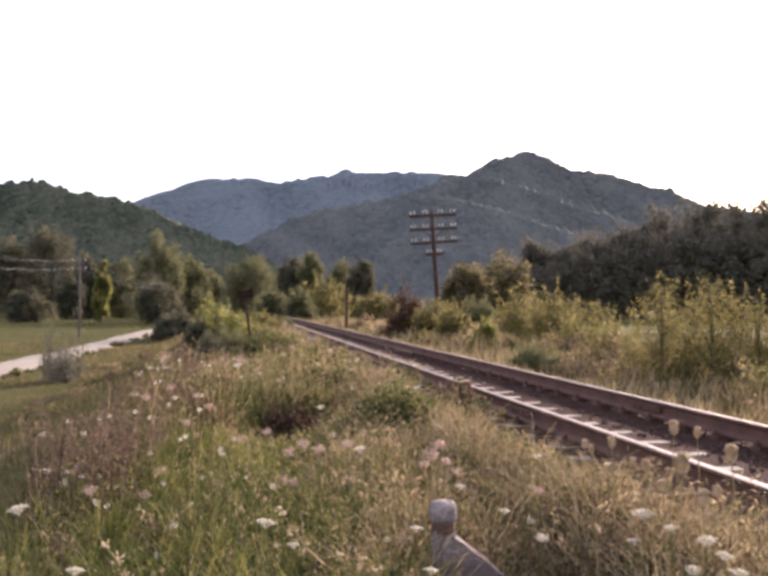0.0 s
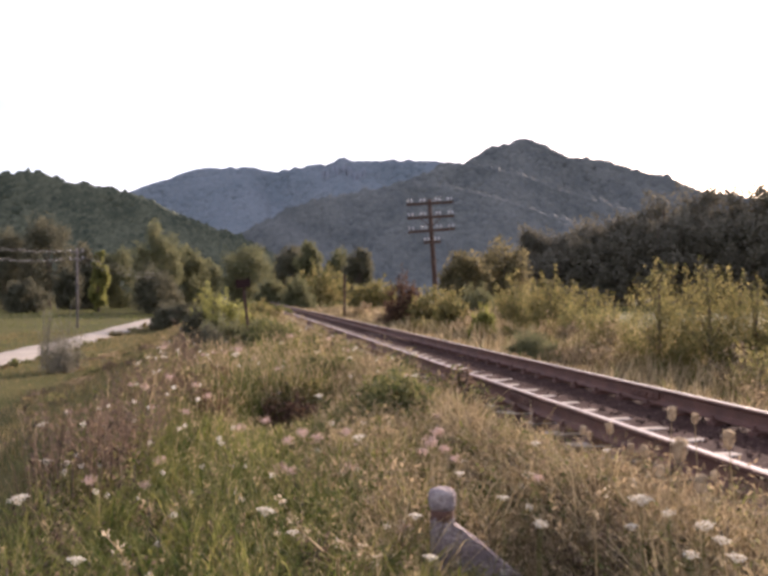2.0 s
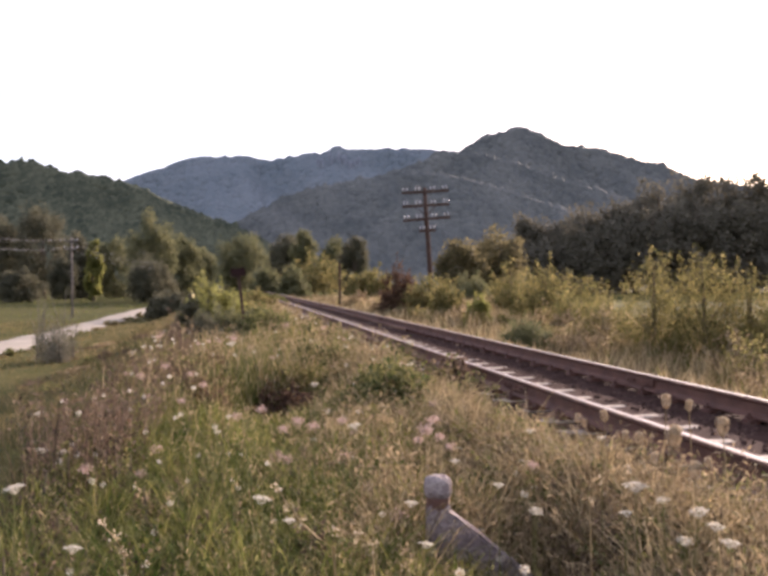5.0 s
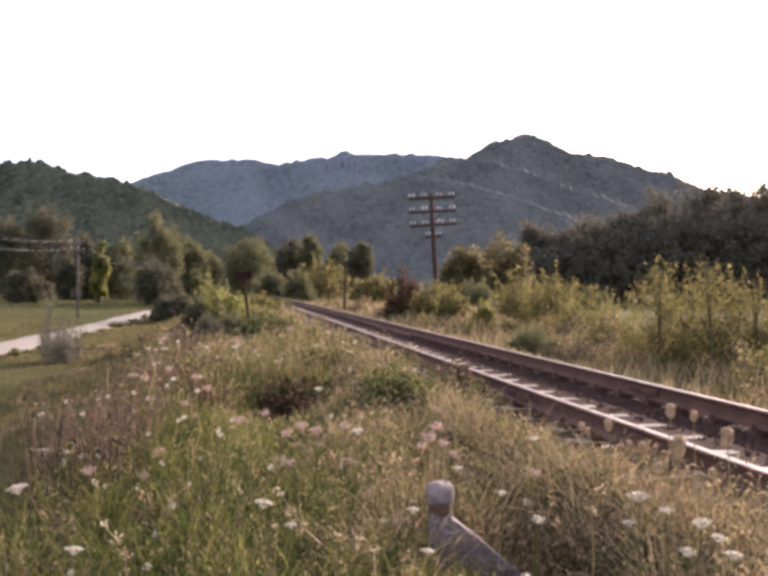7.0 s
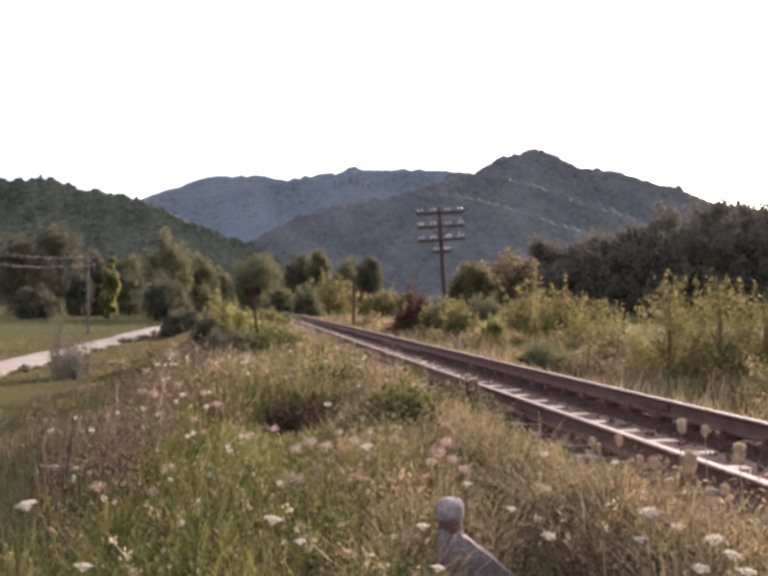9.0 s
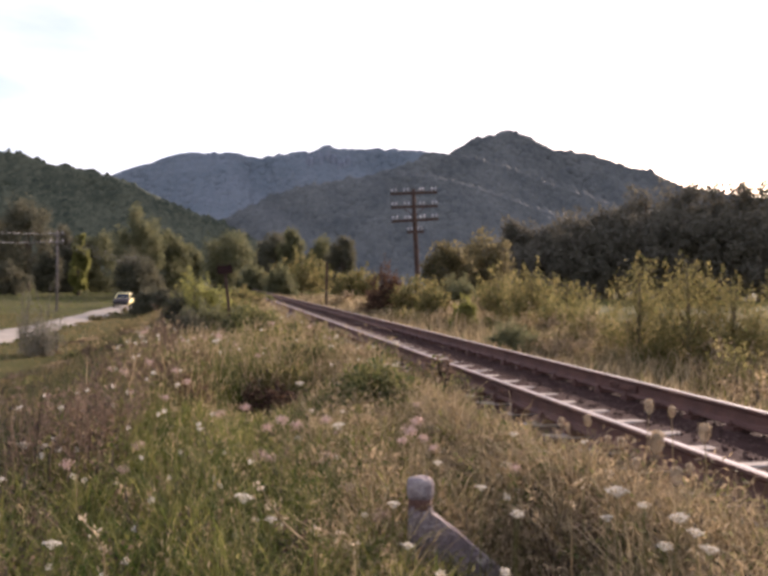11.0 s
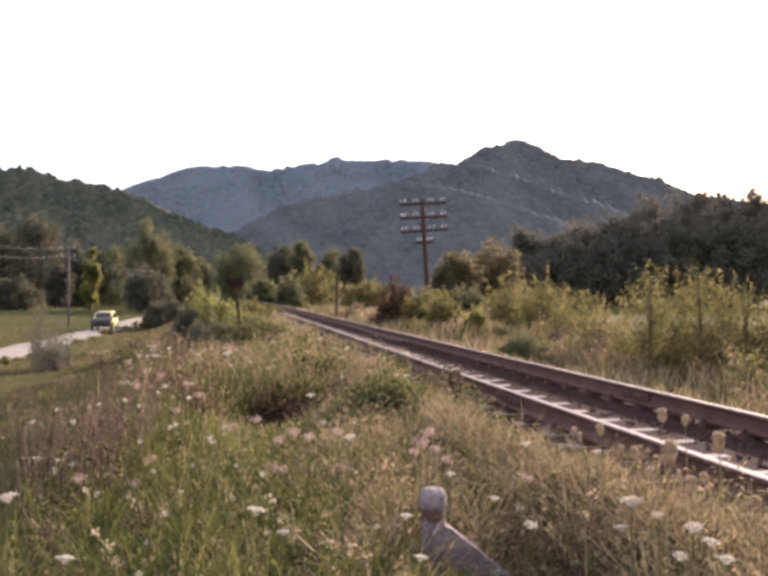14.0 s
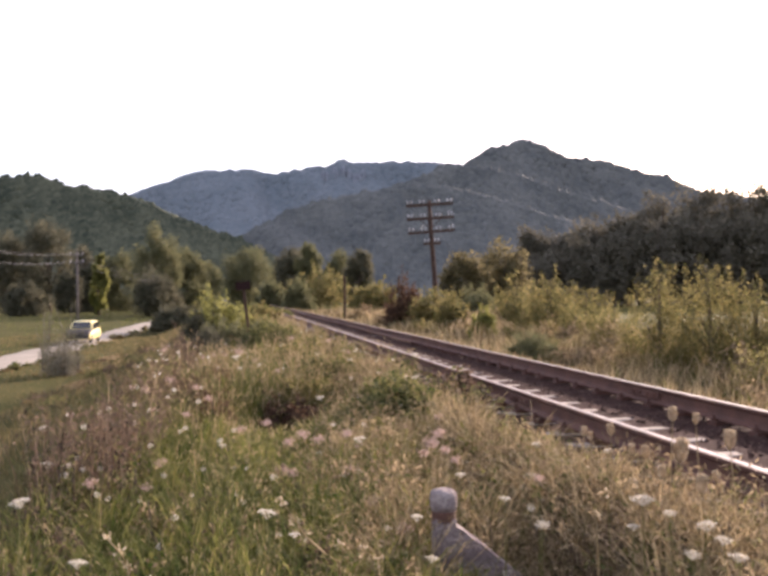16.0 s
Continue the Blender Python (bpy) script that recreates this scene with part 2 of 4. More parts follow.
    return v, f.reshape(-1, 4)


def joined(pairs):
    vs, fs, k = [], [], 0
    for v, f in pairs:
        vs.append(v)
        fs.append(f + k)
        k += len(v)
    return np.concatenate(vs), np.concatenate(fs)


# ---- the plan: the track runs straight, turned a little to the left of straight ahead ----
SKEW = 0.184                     # the track's x falls by this for each metre ahead
NEAR_RAIL, FAR_RAIL = 2.97, 4.43
TRACK = Matrix.Rotation(math.atan(SKEW), 4, "Z")
FIELD = -1.5


def step(e0, e1, x):
    q = np.clip((x - e0) / (e1 - e0), 0, 1)
    return q * q * (3 - 2 * q)


def ripple(x, y):
    return 0.5 * np.sin(x * 0.9 + 1.3 * np.sin(y * 0.31)) * np.cos(y * 0.57 + 0.8 * np.sin(x * 0.43)) + 0.5 * np.sin(x * 0.23 + y * 0.17)


def ground_z(x, y):
    """Height of the ground: ballast bed, grassy shoulder, slope down to the field and the road, low verge beyond the track."""
    x, y = np.asarray(x, dtype=float), np.asarray(y, dtype=float)
    a = x + SKEW * y
    bed = -0.12
    shoulder = -0.32
    z = bed + (shoulder - bed) * step(2.15, 1.55, a)
    z = z + (FIELD - shoulder) * step(-0.9, -5.6, a)
    z = z + (-0.42 - bed) * step(5.2, 6.4, a) + (-0.5) * step(11, 24, a)
    soft = np.where((a > 1.7) & (a < 5.7), 0.0, 1.0)
    dip = 0.5 * np.exp(-((x + 1.2) / 0.6) ** 2 - ((y - 10.2) / 0.9) ** 2)
    return z + soft * 0.06 * ripple(x, y) - dip - 0.2 * np.exp(-((x - 0.85) / 0.3) ** 2 - ((y - 4.05) / 0.28) ** 2)


def ground_at(x, y):
    return float(ground_z(x, y))


# ---- ground, road, track ----
def ground_sheet():
    us = np.concatenate([-np.geomspace(3200, 14, 22), np.linspace(-13, 14, 144), np.geomspace(15, 3200, 22)])
    ys = np.concatenate([-np.geomspace(900, 12, 8), np.linspace(-10, 60, 281), np.geomspace(61, 4200, 36)])
    aa, yy = np.meshgrid(us, ys)
    xx = aa - SKEW * np.clip(yy, -900, 400)
    zz = ground_z(xx, yy)
    v = np.stack([xx, yy, zz], 2).reshape(-1, 3)
    nx, ny = len(us), len(ys)
    i = np.arange(ny - 1)[:, None] * nx + np.arange(nx - 1)[None]
    f = np.stack([i, i + 1, i + nx + 1, i + nx], 2).reshape(-1, 4)
    tagged(part("ground", array_mesh("ground", v, f, SOIL, True)), "grassy valley floor with a low railway bank", "ground", kind="structure")


ground_sheet()


def road_x(y):
    return -10.45 - 0.145 * y


def road():
    ys = np.linspace(-10, 240, 260)
    v = []
    for j, y in enumerate(ys):
        wave = 0.1 * math.sin(y * 0.5) + 0.06 * math.sin(y * 1.7)
        far_half, half = 1.2 + wave, 0.98 + 0.08 * math.sin(y * 0.8)
        for o in (-far_half - 0.35, -far_half, -0.5, 0.5, half, half + 0.3):
            z = ground_at(road_x(y) + o, y)
            v.append((road_x(y) + o, y, z + (-0.05 if o < -far_half or o > half else 0.05)))
    n = 6
    f = np.array([(j * n + i, j * n + i + 1, (j + 1) * n + i + 1, (j + 1) * n + i) for j in range(len(ys) - 1) for i in range(n - 1)])
    tagged(part("road", array_mesh("road", np.array(v), f, ROAD, True)), "narrow pale gravel road along the foot of the bank", "road", kind="structure")


road()


def ballast():
    ys = np.linspace(-6, 130, 180)
    v = []
    for y in ys:
        # Raised past 3.65: the buried sleeper halves stand in for the far rail's shadow.
        for a, z in ((1.7, -0.30), (2.1, -0.07), (2.62, -0.03), (2.82, -0.056), (3.65, -0.056), (3.9, -0.036), (4.9, -0.034), (5.3, -0.07), (5.8, -0.34)):
            v.append((a - SKEW * y, y, z + 0.003 * math.sin(y * 3.1 + a * 5)))
    n = 9
    f = np.array([(j * n + i, j * n + i + 1, (j + 1) * n + i + 1, (j + 1) * n + i) for j in range(len(ys) - 1) for i in range(n - 1)])
    tagged(part("track_bed", array_mesh("track_bed", np.array(v), f, BALLAST, True)), "earthy ballast bed, darkened and raised for the far rail's shadow", "track bed", kind="structure")
    rng = np.random.default_rng(5)
    k = 7000
    y = 2.5 * (30 / 2.5) ** rng.uniform(0, 1, k)
    a = rng.uniform(2.4, 5.3, k)
    c = np.stack([a - SKEW * y, y, np.where(a > 3.8, -0.036, -0.068)], 1)
    octa = np.array([(1, 0, 0), (-1, 0, 0), (0, 1, 0), (0, -1, 0), (0, 0, 1), (0, 0, -1)], float)
    tri = np.array([(0, 2, 4), (2, 1, 4), (1, 3, 4), (3, 0, 4), (2, 0, 5), (1, 2, 5), (3, 1, 5), (0, 3, 5)])
    s = rng.uniform(0.008, 0.024, (k, 1, 1)) * rng.uniform(0.6, 1.3, (k, 6, 1))
    v = (c[:, None] + (octa[None] + rng.normal(0, 0.25, (k, 6, 3))) * s).reshape(-1, 3)
    f = (np.arange(k)[:, None, None] * 6 + tri[None]).reshape(-1, 3)
    tagged(part("ballast_stones", array_mesh("ballast_stones", v, f, STONE)), "loose grey brown ballast stones between sleepers", "gravel", kind="stuff")


ballast()


def along(a, y, z=0.0):
    """A pose on the track at the plan's offset a, turned with it."""
    return Matrix.Translation((a - SKEW * y, y, z)) @ TRACK


def rail(a):
    half = [(0.070, 0.0), (0.070, 0.012), (0.016, 0.030), (0.009, 0.045), (0.009, 0.115), (0.033, 0.130), (0.036, 0.135), (0.036, 0.158)]
    ring = [(x, z) for x, z in half] + [(-x, z) for x, z in half[::-1]]
    ys = np.linspace(-6, 150, 40)
    sh = Shape()
    n = len(ring)
    sh.add([(x, y, z) for y in ys for x, z in ring],
           [(j * n + i, j * n + (i + 1) % n, (j + 1) * n + (i + 1) % n, (j + 1) * n + i) for j in range(len(ys) - 1) for i in range(n)])
    ob = new("rail")
    ob.matrix_basis = Matrix.Translation((a, 0, 0.012)) @ TRACK
    tagged(ob, "rusty brown steel rail with a worn bright head", "rail", "rails of the track")
    part("rail_body", sh.mesh("rail_body", RUST), ob)
    head = Shape()
    prof = [(-0.016, 0.1585), (-0.012, 0.1612), (0.0, 0.1622), (0.012, 0.1612), (0.016, 0.1585)]
    n = len(prof)
    head.add([(x, y, z) for y in ys for x, z in prof], [(j * n + i, j * n + i + 1, (j + 1) * n + i + 1, (j + 1) * n + i) for j in range(len(ys) - 1) for i in range(n - 1)])
    part("running_surface", head.mesh("running_surface", POLISH), ob, "polished running surface")
    plate = Shape().box(0, 0, 0, 0.022, 0.62, 0.075, bevel=0.006)
    for q in (-0.22, -0.08, 0.08, 0.22):
        plate.tube([(-0.03, q, 0), (0.03, q, 0)], 0.016, 6)
    pm = plate.mesh("fishplate", RUST)
    for y in (8.6, 23.6, 38.6):
        for side in (-0.024, 0.024):
            part("fishplate", pm, ob, "bolted joint plate", Matrix.Translation((side, y + (0 if a < 4 else 0.4), 0.08)))
    return ob


rail(NEAR_RAIL)
rail(FAR_RAIL)


def sleepers():
    rng = random.Random(3)
    mesh_pool = []
    for i in range(4):
        bm = bmesh.new()
        bmesh.ops.create_cube(bm, size=1.0)
        for q in bm.verts:
            q.co = Vector((q.co.x * 2.55, q.co.y * 0.135, q.co.z * 0.15))
        bmesh.ops.subdivide_edges(bm, edges=[e for e in bm.edges if abs((e.verts[0].co - e.verts[1].co).x) > 1], cuts=7)
        for q in bm.verts:
            q.co += Vector((0, rng.uniform(-0.012, 0.012), rng.uniform(-0.004, 0.004)))
        bmesh.ops.bevel(bm, geom=bm.edges[:], offset=0.012, segments=1, affect="EDGES")
        me = bpy.data.meshes.new("sleeper")
        bm.to_mesh(me)
        bm.free()
        me.materials.append(SLEEPER)
        mesh_pool.append(me)
    clip = Shape().box(0, 0, 0.016, 0.24, 0.13, 0.046, bevel=0.005)
    for x in (-0.09, 0.09):
        clip.box(x, 0, 0.052, 0.05, 0.05, 0.03, bevel=0.006)
        clip.tube([(x, 0, 0.05), (x, 0, 0.09)], 0.013, 6)
    clip_me = clip.mesh("fastening", RUST)
    s = -5.6
    i = 0
    while s < 62:
        ob = new("sleeper", mesh_pool[i % 4])
        ob.matrix_basis = along(3.70, s + rng.uniform(-0.02, 0.02), -0.115) @ pose(rng.uniform(-0.03, 0.03), 0, rng.uniform(-0.003, 0.003), 0, rng.uniform(-0.15, 0.15), rng.uniform(-1.2, 1.2))
        tagged(ob, "weathered grey timber sleeper half sunk in ballast", "sleeper", "sleepers under the rails")
        if s < 20:
            for x in (-0.718, 0.718):
                part("fastening", clip_me, ob, "rusty rail fastening", Matrix.Translation((x, 0, 0.076)))
        s += 0.59
        i += 1


sleepers()


# ---- hills ----
def ico(level):
    bm = bmesh.new()
    bmesh.ops.create_icosphere(bm, subdivisions=level, radius=1.0)
    bm.verts.index_update()
    v = np.array([q.co[:] for q in bm.verts])
    f = np.array([[q.index for q in fc.verts] for fc in bm.faces])
    bm.free()
    return v, f


ICO1, ICO2 = ico(1), ico(2)


def hill(name, label, distance, crest_line, depth, crowns, size, relief, rough_part, mat, seed, low=0.1):
    """A wooded ridge: a crest that rises and falls from bearing to bearing, and a slope that falls towards the valley. Then the crowns of its forest."""
    rng = np.random.default_rng(seed)
    bends = np.array([bearing(q) for q, _ in crest_line])
    tops = np.array([EYE + rise(q) * distance for _, q in crest_line])

    def crest(u):
        near = sum(np.interp(u + d, bends, tops) for d in (-0.004, 0.0, 0.004)) / 3
        return near + 2.2 - FIELD * 0.5

    def surface(u, s):
        y = distance * (1 - depth * (1 - s))
        up = np.clip(s, 0, 1) ** 1.25
        fall = np.clip(s - 1, 0, 1)
        gully = 0.085 * np.sin(u * 47 + seed + 4 * s) + 0.035 * np.sin(u * 83 + 9 * s + seed)
        z = FIELD - 1 + crest(u) * (1 + gully * (1 - up) * 4 * up) * up * (1 - 1.2 * fall)
        return np.stack([u * y, y, z], -1)

    us = np.linspace(bends[0], bends[-1], 300)
    ss = np.concatenate([np.linspace(0, 0.99, 60), [0.996, 1.0, 1.004], np.linspace(1.02, 1.25, 7)])
    uu, sv = np.meshgrid(us, ss)
    canopy = surface(uu, sv)
    rough = rng.normal(0, 1, uu.shape)
    tufts = np.kron(rng.normal(0, 1, (24, 100)), np.ones((3, 3)))[:70, :300]
    for axis in (0, 1):
        for _ in range(2):
            rough = 0.5 * rough + 0.25 * (np.roll(rough, 1, axis) + np.roll(rough, -1, axis))
            tufts = 0.5 * tufts + 0.25 * (np.roll(tufts, 1, axis) + np.roll(tufts, -1, axis))
    canopy[..., 2] += (1.9 * rough + 0.8 * tufts) * size * rough_part * np.clip(sv * 3, 0, 1)
    v = canopy.reshape(-1, 3)
    nx = len(us)
    i = np.arange(len(ss) - 1)[:, None] * nx + np.arange(nx - 1)[None]
    f = np.stack([i, i + 1, i + nx + 1, i + nx], 2).reshape(-1, 4)
    tagged(part(name, array_mesh(name, v, f, mat, True)), label, "hill", kind="structure")
    u = rng.uniform(us[0], us[-1], crowns)
    s = low + (0.995 - low) * rng.uniform(0, 1, crowns) ** 0.85
    edge = rng.uniform(0, 1, crowns) < 0.06
    s = np.where(edge, rng.uniform(0.975, 0.995, crowns), s)
    c = surface(u, s)
    iv, fi = ICO1
    r = size * rng.uniform(0.6, 1.25, (crowns, 1, 1)) * np.array([1, 1.1, relief])
    c[:, 2] -= 0.93 * r[:, 0, 2]
    lump = 1 + rng.normal(0, 0.07, (crowns, len(iv), 1))
    v = (c[:, None] + iv[None] * r * lump).reshape(-1, 3)
    f = (np.arange(crowns)[:, None, None] * len(iv) + fi[None]).reshape(-1, 3)
    tagged(part("forest", array_mesh("forest", v, f, mat, True)), "dense broadleaf forest covering the " + name.replace("_", " "), "forest", kind="stuff")
    return surface


# pixel column of the camera's view as a sideways slope; rise() takes the row
def bearing(q):
    return (q - 784) / 1700.0


def rise(q):
    return (620 - q) / 1700.0


# crest lines by pixel column and row of the camera's view, for bearing(), rise()
FAR_SURFACE = hill("far_ridge", "long wooded ridge closing the valley, tinted with haze blue", 1500, ((40, 470), (180, 432), (270, 410), (300, 401), (350, 385), (400, 368), (420, 365), (535, 366), (550, 374), (570, 374), (600, 367), (640, 361), (675, 358),
                   (690, 350), (705, 347), (735, 353), (760, 350), (800, 352), (850, 351), (900, 355), (1000, 362), (1120, 420)), 0.22, 6000, 10.0, 0.95, 0.2, HAZY_FAR_FOREST, 1)


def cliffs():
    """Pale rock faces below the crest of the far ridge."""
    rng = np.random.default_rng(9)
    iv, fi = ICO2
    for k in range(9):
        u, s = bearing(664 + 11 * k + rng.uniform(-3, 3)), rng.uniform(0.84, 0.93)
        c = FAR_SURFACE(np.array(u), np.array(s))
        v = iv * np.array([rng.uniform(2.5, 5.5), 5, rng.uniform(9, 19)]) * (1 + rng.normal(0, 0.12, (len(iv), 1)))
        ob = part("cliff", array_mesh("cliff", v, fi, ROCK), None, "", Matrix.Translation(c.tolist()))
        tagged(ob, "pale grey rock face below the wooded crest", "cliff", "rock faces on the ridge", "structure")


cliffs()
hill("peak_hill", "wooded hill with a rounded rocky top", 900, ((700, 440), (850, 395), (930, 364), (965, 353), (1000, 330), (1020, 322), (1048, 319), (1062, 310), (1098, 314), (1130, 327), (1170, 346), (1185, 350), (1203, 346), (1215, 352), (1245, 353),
      (1270, 370), (1300, 372), (1350, 384), (1380, 390), (1405, 404), (1450, 420), (1600, 440), (1800, 480)), 0.2, 6500, 6.4, 1.0, 0.3, HAZY_FOREST, 2)
hill("spur_hill", "wooded spur in front of the higher hill", 700, ((620, 500), (740, 440), (800, 404), (850, 388), (880, 375), (903, 364), (930, 358), (960, 359), (1000, 364), (1050, 376), (1100, 392), (1160, 412), (1230, 436), (1300, 462), (1420, 500)), 0.2, 6500, 5.4, 1.0, 0.3, HAZY_FOREST, 3)
hill("fore_hill", "low wooded foothill at the mouth of the valley", 580, ((420, 545), (470, 515), (500, 500), (560, 466), (600, 446), (650, 430), (700, 422), (750, 414), (800, 406), (840, 401), (890, 399), (930, 406), (1000, 422), (1080, 446), (1180, 482), (1300, 520)), 0.2, 6500, 4.8, 1.0, 0.3, HAZY_FOREST, 5)
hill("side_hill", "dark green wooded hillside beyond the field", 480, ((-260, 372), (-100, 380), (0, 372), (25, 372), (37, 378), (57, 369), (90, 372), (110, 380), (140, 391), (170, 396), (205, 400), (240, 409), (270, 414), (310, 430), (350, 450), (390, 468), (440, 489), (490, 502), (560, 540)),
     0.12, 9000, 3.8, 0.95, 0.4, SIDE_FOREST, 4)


# ---- trees and shrubs ----
def plant(kind, label, category, group, x, y, top, width, mat, seed, leaves, leaf, base=None, trunk=0.25, upright=0.0, clumps=46, depth=None, bushy=False, shoots=0):
    """A tree or shrub: tapered trunk, limbs, and a crown of clumps of small leaves with gaps. top: height above the sleepers."""
    rng = np.random.default_rng(seed)
    z0 = ground_at(x, y) if base is None else base
    h = top - z0
    ob = new(kind)
    ob.matrix_basis = Matrix.Translation((x, y, z0 - 0.05))
    tagged(ob, label, category, group)
    rx, rz = width / 2, h * (1 - trunk) / 2
    ry = depth or rx
    cz = h - rz
    c = unit(rng.normal(size=(clumps, 3))) * rng.uniform(0.25, 0.86, (clumps, 1)) ** 0.6
    c = c * np.array([rx, ry, rz]) * (1 + rng.normal(0, 0.07, (clumps, 1)))
    c[:, :2] *= np.clip(1.03 - 0.16 * (c[:, 2:3] / rz), 0.5, 1.3)
    c[:, 2] += cz
    if bushy:
        # a dome that stands on the ground, in several stems
        c = unit(rng.normal(size=(clumps, 3))) * rng.uniform(0.2, 0.92, (clumps, 1)) ** 0.5
        c[:, 2] = np.abs(c[:, 2])
        c = c * np.array([rx, ry, h * 0.84]) * (1 + rng.normal(0, 0.1, (clumps, 1)))
        rz = h * 0.5
    wood = Shape()
    bole = max(0.02, 0.022 * h)
    bend = rng.uniform(-0.05, 0.05, 2) * h
    stem = [(bend[0] * q * q, bend[1] * q * q, h * 0.86 * q) for q in (0, 0.12, 0.35, 0.6, 0.8, 1)]
    wood.tube(stem, [bole * k for k in (1.35, 1.0, 0.85, 0.6, 0.35, 0.12)], 7)
    for e in c[rng.permutation(clumps)[: min(12, clumps)]]:
        q = float(np.clip(e[2] / h * 0.6, 0.08, 0.75))
        b = np.array([bend[0] * q * q, bend[1] * q * q, h * 0.86 * q])
        mid = b + (e - b) * 0.5 + np.array([0, 0, 0.04 * h])
        wood.tube([tuple(b), tuple(mid), tuple(e)], [bole * 0.5, bole * 0.3, bole * 0.08], 5)
    if bushy:
        tagged(part("branchwork", wood.mesh("branchwork", BARK, True), ob), kind="stuff")
    else:
        part("trunk", wood.mesh("trunk", BARK, True), ob)
    which = rng.integers(0, clumps, leaves)
    rad = 0.30 * np.array([rx, ry, min(rz, rx * 1.3)]) * rng.uniform(0.6, 1.25, (clumps, 1))
    shell = unit(rng.normal(size=(leaves, 3))) * rng.uniform(0.35, 1.05, (leaves, 1))
    at = c[which] + shell * rad[which]
    if upright:
        at[:, 2] += upright * h * rng.exponential(0.06, leaves)
    if shoots:
        # long upright shoots that carry leaves along their outer half
        tip = unit(rng.normal(size=(shoots, 3)) * np.array([1, 1, 0.9]))
        tip[:, 2] = np.abs(tip[:, 2])
        tip = tip * np.array([rx, ry, h * 1.02]) * rng.uniform(0.72, 1.08, (shoots, 1))
        foot = tip * np.array([0.35, 0.35, 0.0])
        pick = rng.integers(0, shoots, leaves)
        k = rng.uniform(0.12, 1.0, (leaves, 1)) ** 0.8
        spot = foot[pick] * (1 - k) + tip[pick] * k + np.array([0, 0, 0.12 * h]) * k * (1 - k) * 4
        spot = spot + rng.normal(0, 1, (leaves, 3)) * (0.10 * (1.2 - k)) * np.array([rx, ry, h * 0.6])
        on = rng.uniform(0, 1, leaves) < 0.5
        at = np.where(on[:, None], spot, at)
        shell = np.where(on[:, None], unit(tip)[pick] * 0.9, shell)
    at[:, 2] = np.maximum(at[:, 2], 0.03)
    v, f = leaf_arrays(at, leaf * rng.uniform(0.6, 1.3, leaves), rng, 1.5, shell)
    part("crown", array_mesh("crown", v, f, mat), ob)
    return ob


# pixel column, top row and width in the camera's view, distance, leaf material; the sizes follow from the distance
LEFT_TREES = [(15, 478, 100, 150, 0), (105, 458, 125, 150, 0), (60, 585, 85, 120, 0), (180, 515, 70, 145, 0), (206, 525, 34, 125, 2), (248, 532, 95, 150, 1),
              (330, 474, 105, 118, 1), (322, 568, 95, 110, 0), (388, 522, 80, 130, 1), (428, 545, 70, 150, 1), (510, 514, 118, 112, 1), (598, 522, 85, 190, 0),
              (636, 516, 66, 180, 1), (690, 534, 70, 170, 1), (738, 530, 66, 140, 0), (-70, 470, 120, 150, 0), (150, 560, 60, 140, 0)]
MATS = (LEAF_DARK, LEAF_MID, LEAF_LIME, LEAF_BROWN, LEAF_HAZE)
LABELS = ("dark green broadleaf tree at the edge of the field", "olive green broadleaf tree with a full crown", "slender yellow green tree in the sun", "brownish green small tree near the telegraph pole", "dark tree in a row backlit by the sun")
for i, (bx, ry, w, d, k) in enumerate(LEFT_TREES):
    plant("tree", LABELS[k], "tree", "trees along the valley", bearing(bx) * d, d, EYE + rise(ry) * d, w / 1700 * d, MATS[k], 100 + i, 13500, 0.0018 * d, FIELD - 0.1, trunk=-0.04, clumps=70)
RIGHT_TREES = [(955, 528, 105, 75, 3), (1032, 509, 125, 82, 3), (1000, 540, 90, 90, 3), (1100, 484, 95, 118, 4), (1148, 500, 90, 120, 4), (1196, 455, 115, 122, 4), (1255, 464, 105, 120, 4), (1312, 417, 115, 121, 4), (1360, 412, 110, 123, 4),
               (1412, 401, 115, 120, 4), (1462, 396, 115, 122, 4), (1508, 400, 110, 119, 4), (1556, 394, 120, 121, 4), (1612, 388, 125, 120, 4), (1670, 400, 125, 121, 4), (1075, 540, 100, 112, 4), (1130, 535, 100, 112, 4),
               (1180, 505, 110, 113, 4), (1235, 500, 110, 112, 4), (1290, 470, 120, 113, 4), (1340, 465, 120, 112, 4), (1390, 460, 120, 113, 4), (1440, 455, 120, 112, 4), (1490, 460, 120, 113, 4), (1540, 455, 120, 112, 4), (1600, 455, 130, 113, 4)]
for i, (bx, ry, w, d, k) in enumerate(RIGHT_TREES):
    plant("tree", LABELS[k], "tree", "tree row beyond the track", bearing(bx) * d, d, EYE + rise(ry) * d, w / 1700 * d, MATS[k], 200 + i, 5600, 0.0030 * d, trunk=-0.06, clumps=64)
# The lime shrub at 988 stands in for a sunlit patch of meadow.
SHRUBS = [(655, 560, 110, 88, 2), (612, 585, 60, 75, 1), (772, 582, 90, 62, 2), (824, 575, 74, 36, 3), (882, 600, 90, 35, 2), (930, 612, 70, 31, 2), (975, 598, 74, 46, 1), (1060, 582, 115, 33, 2),
          (1130, 574, 115, 27, 2), (1200, 592, 120, 23, 2), (1255, 622, 110, 19, 2), (1350, 545, 130, 15.5, 2), (1455, 540, 140, 14.5, 2), (1545, 588, 120, 14.5, 2), (1640, 575, 140, 15, 2), (1090, 690, 90, 18, 1),
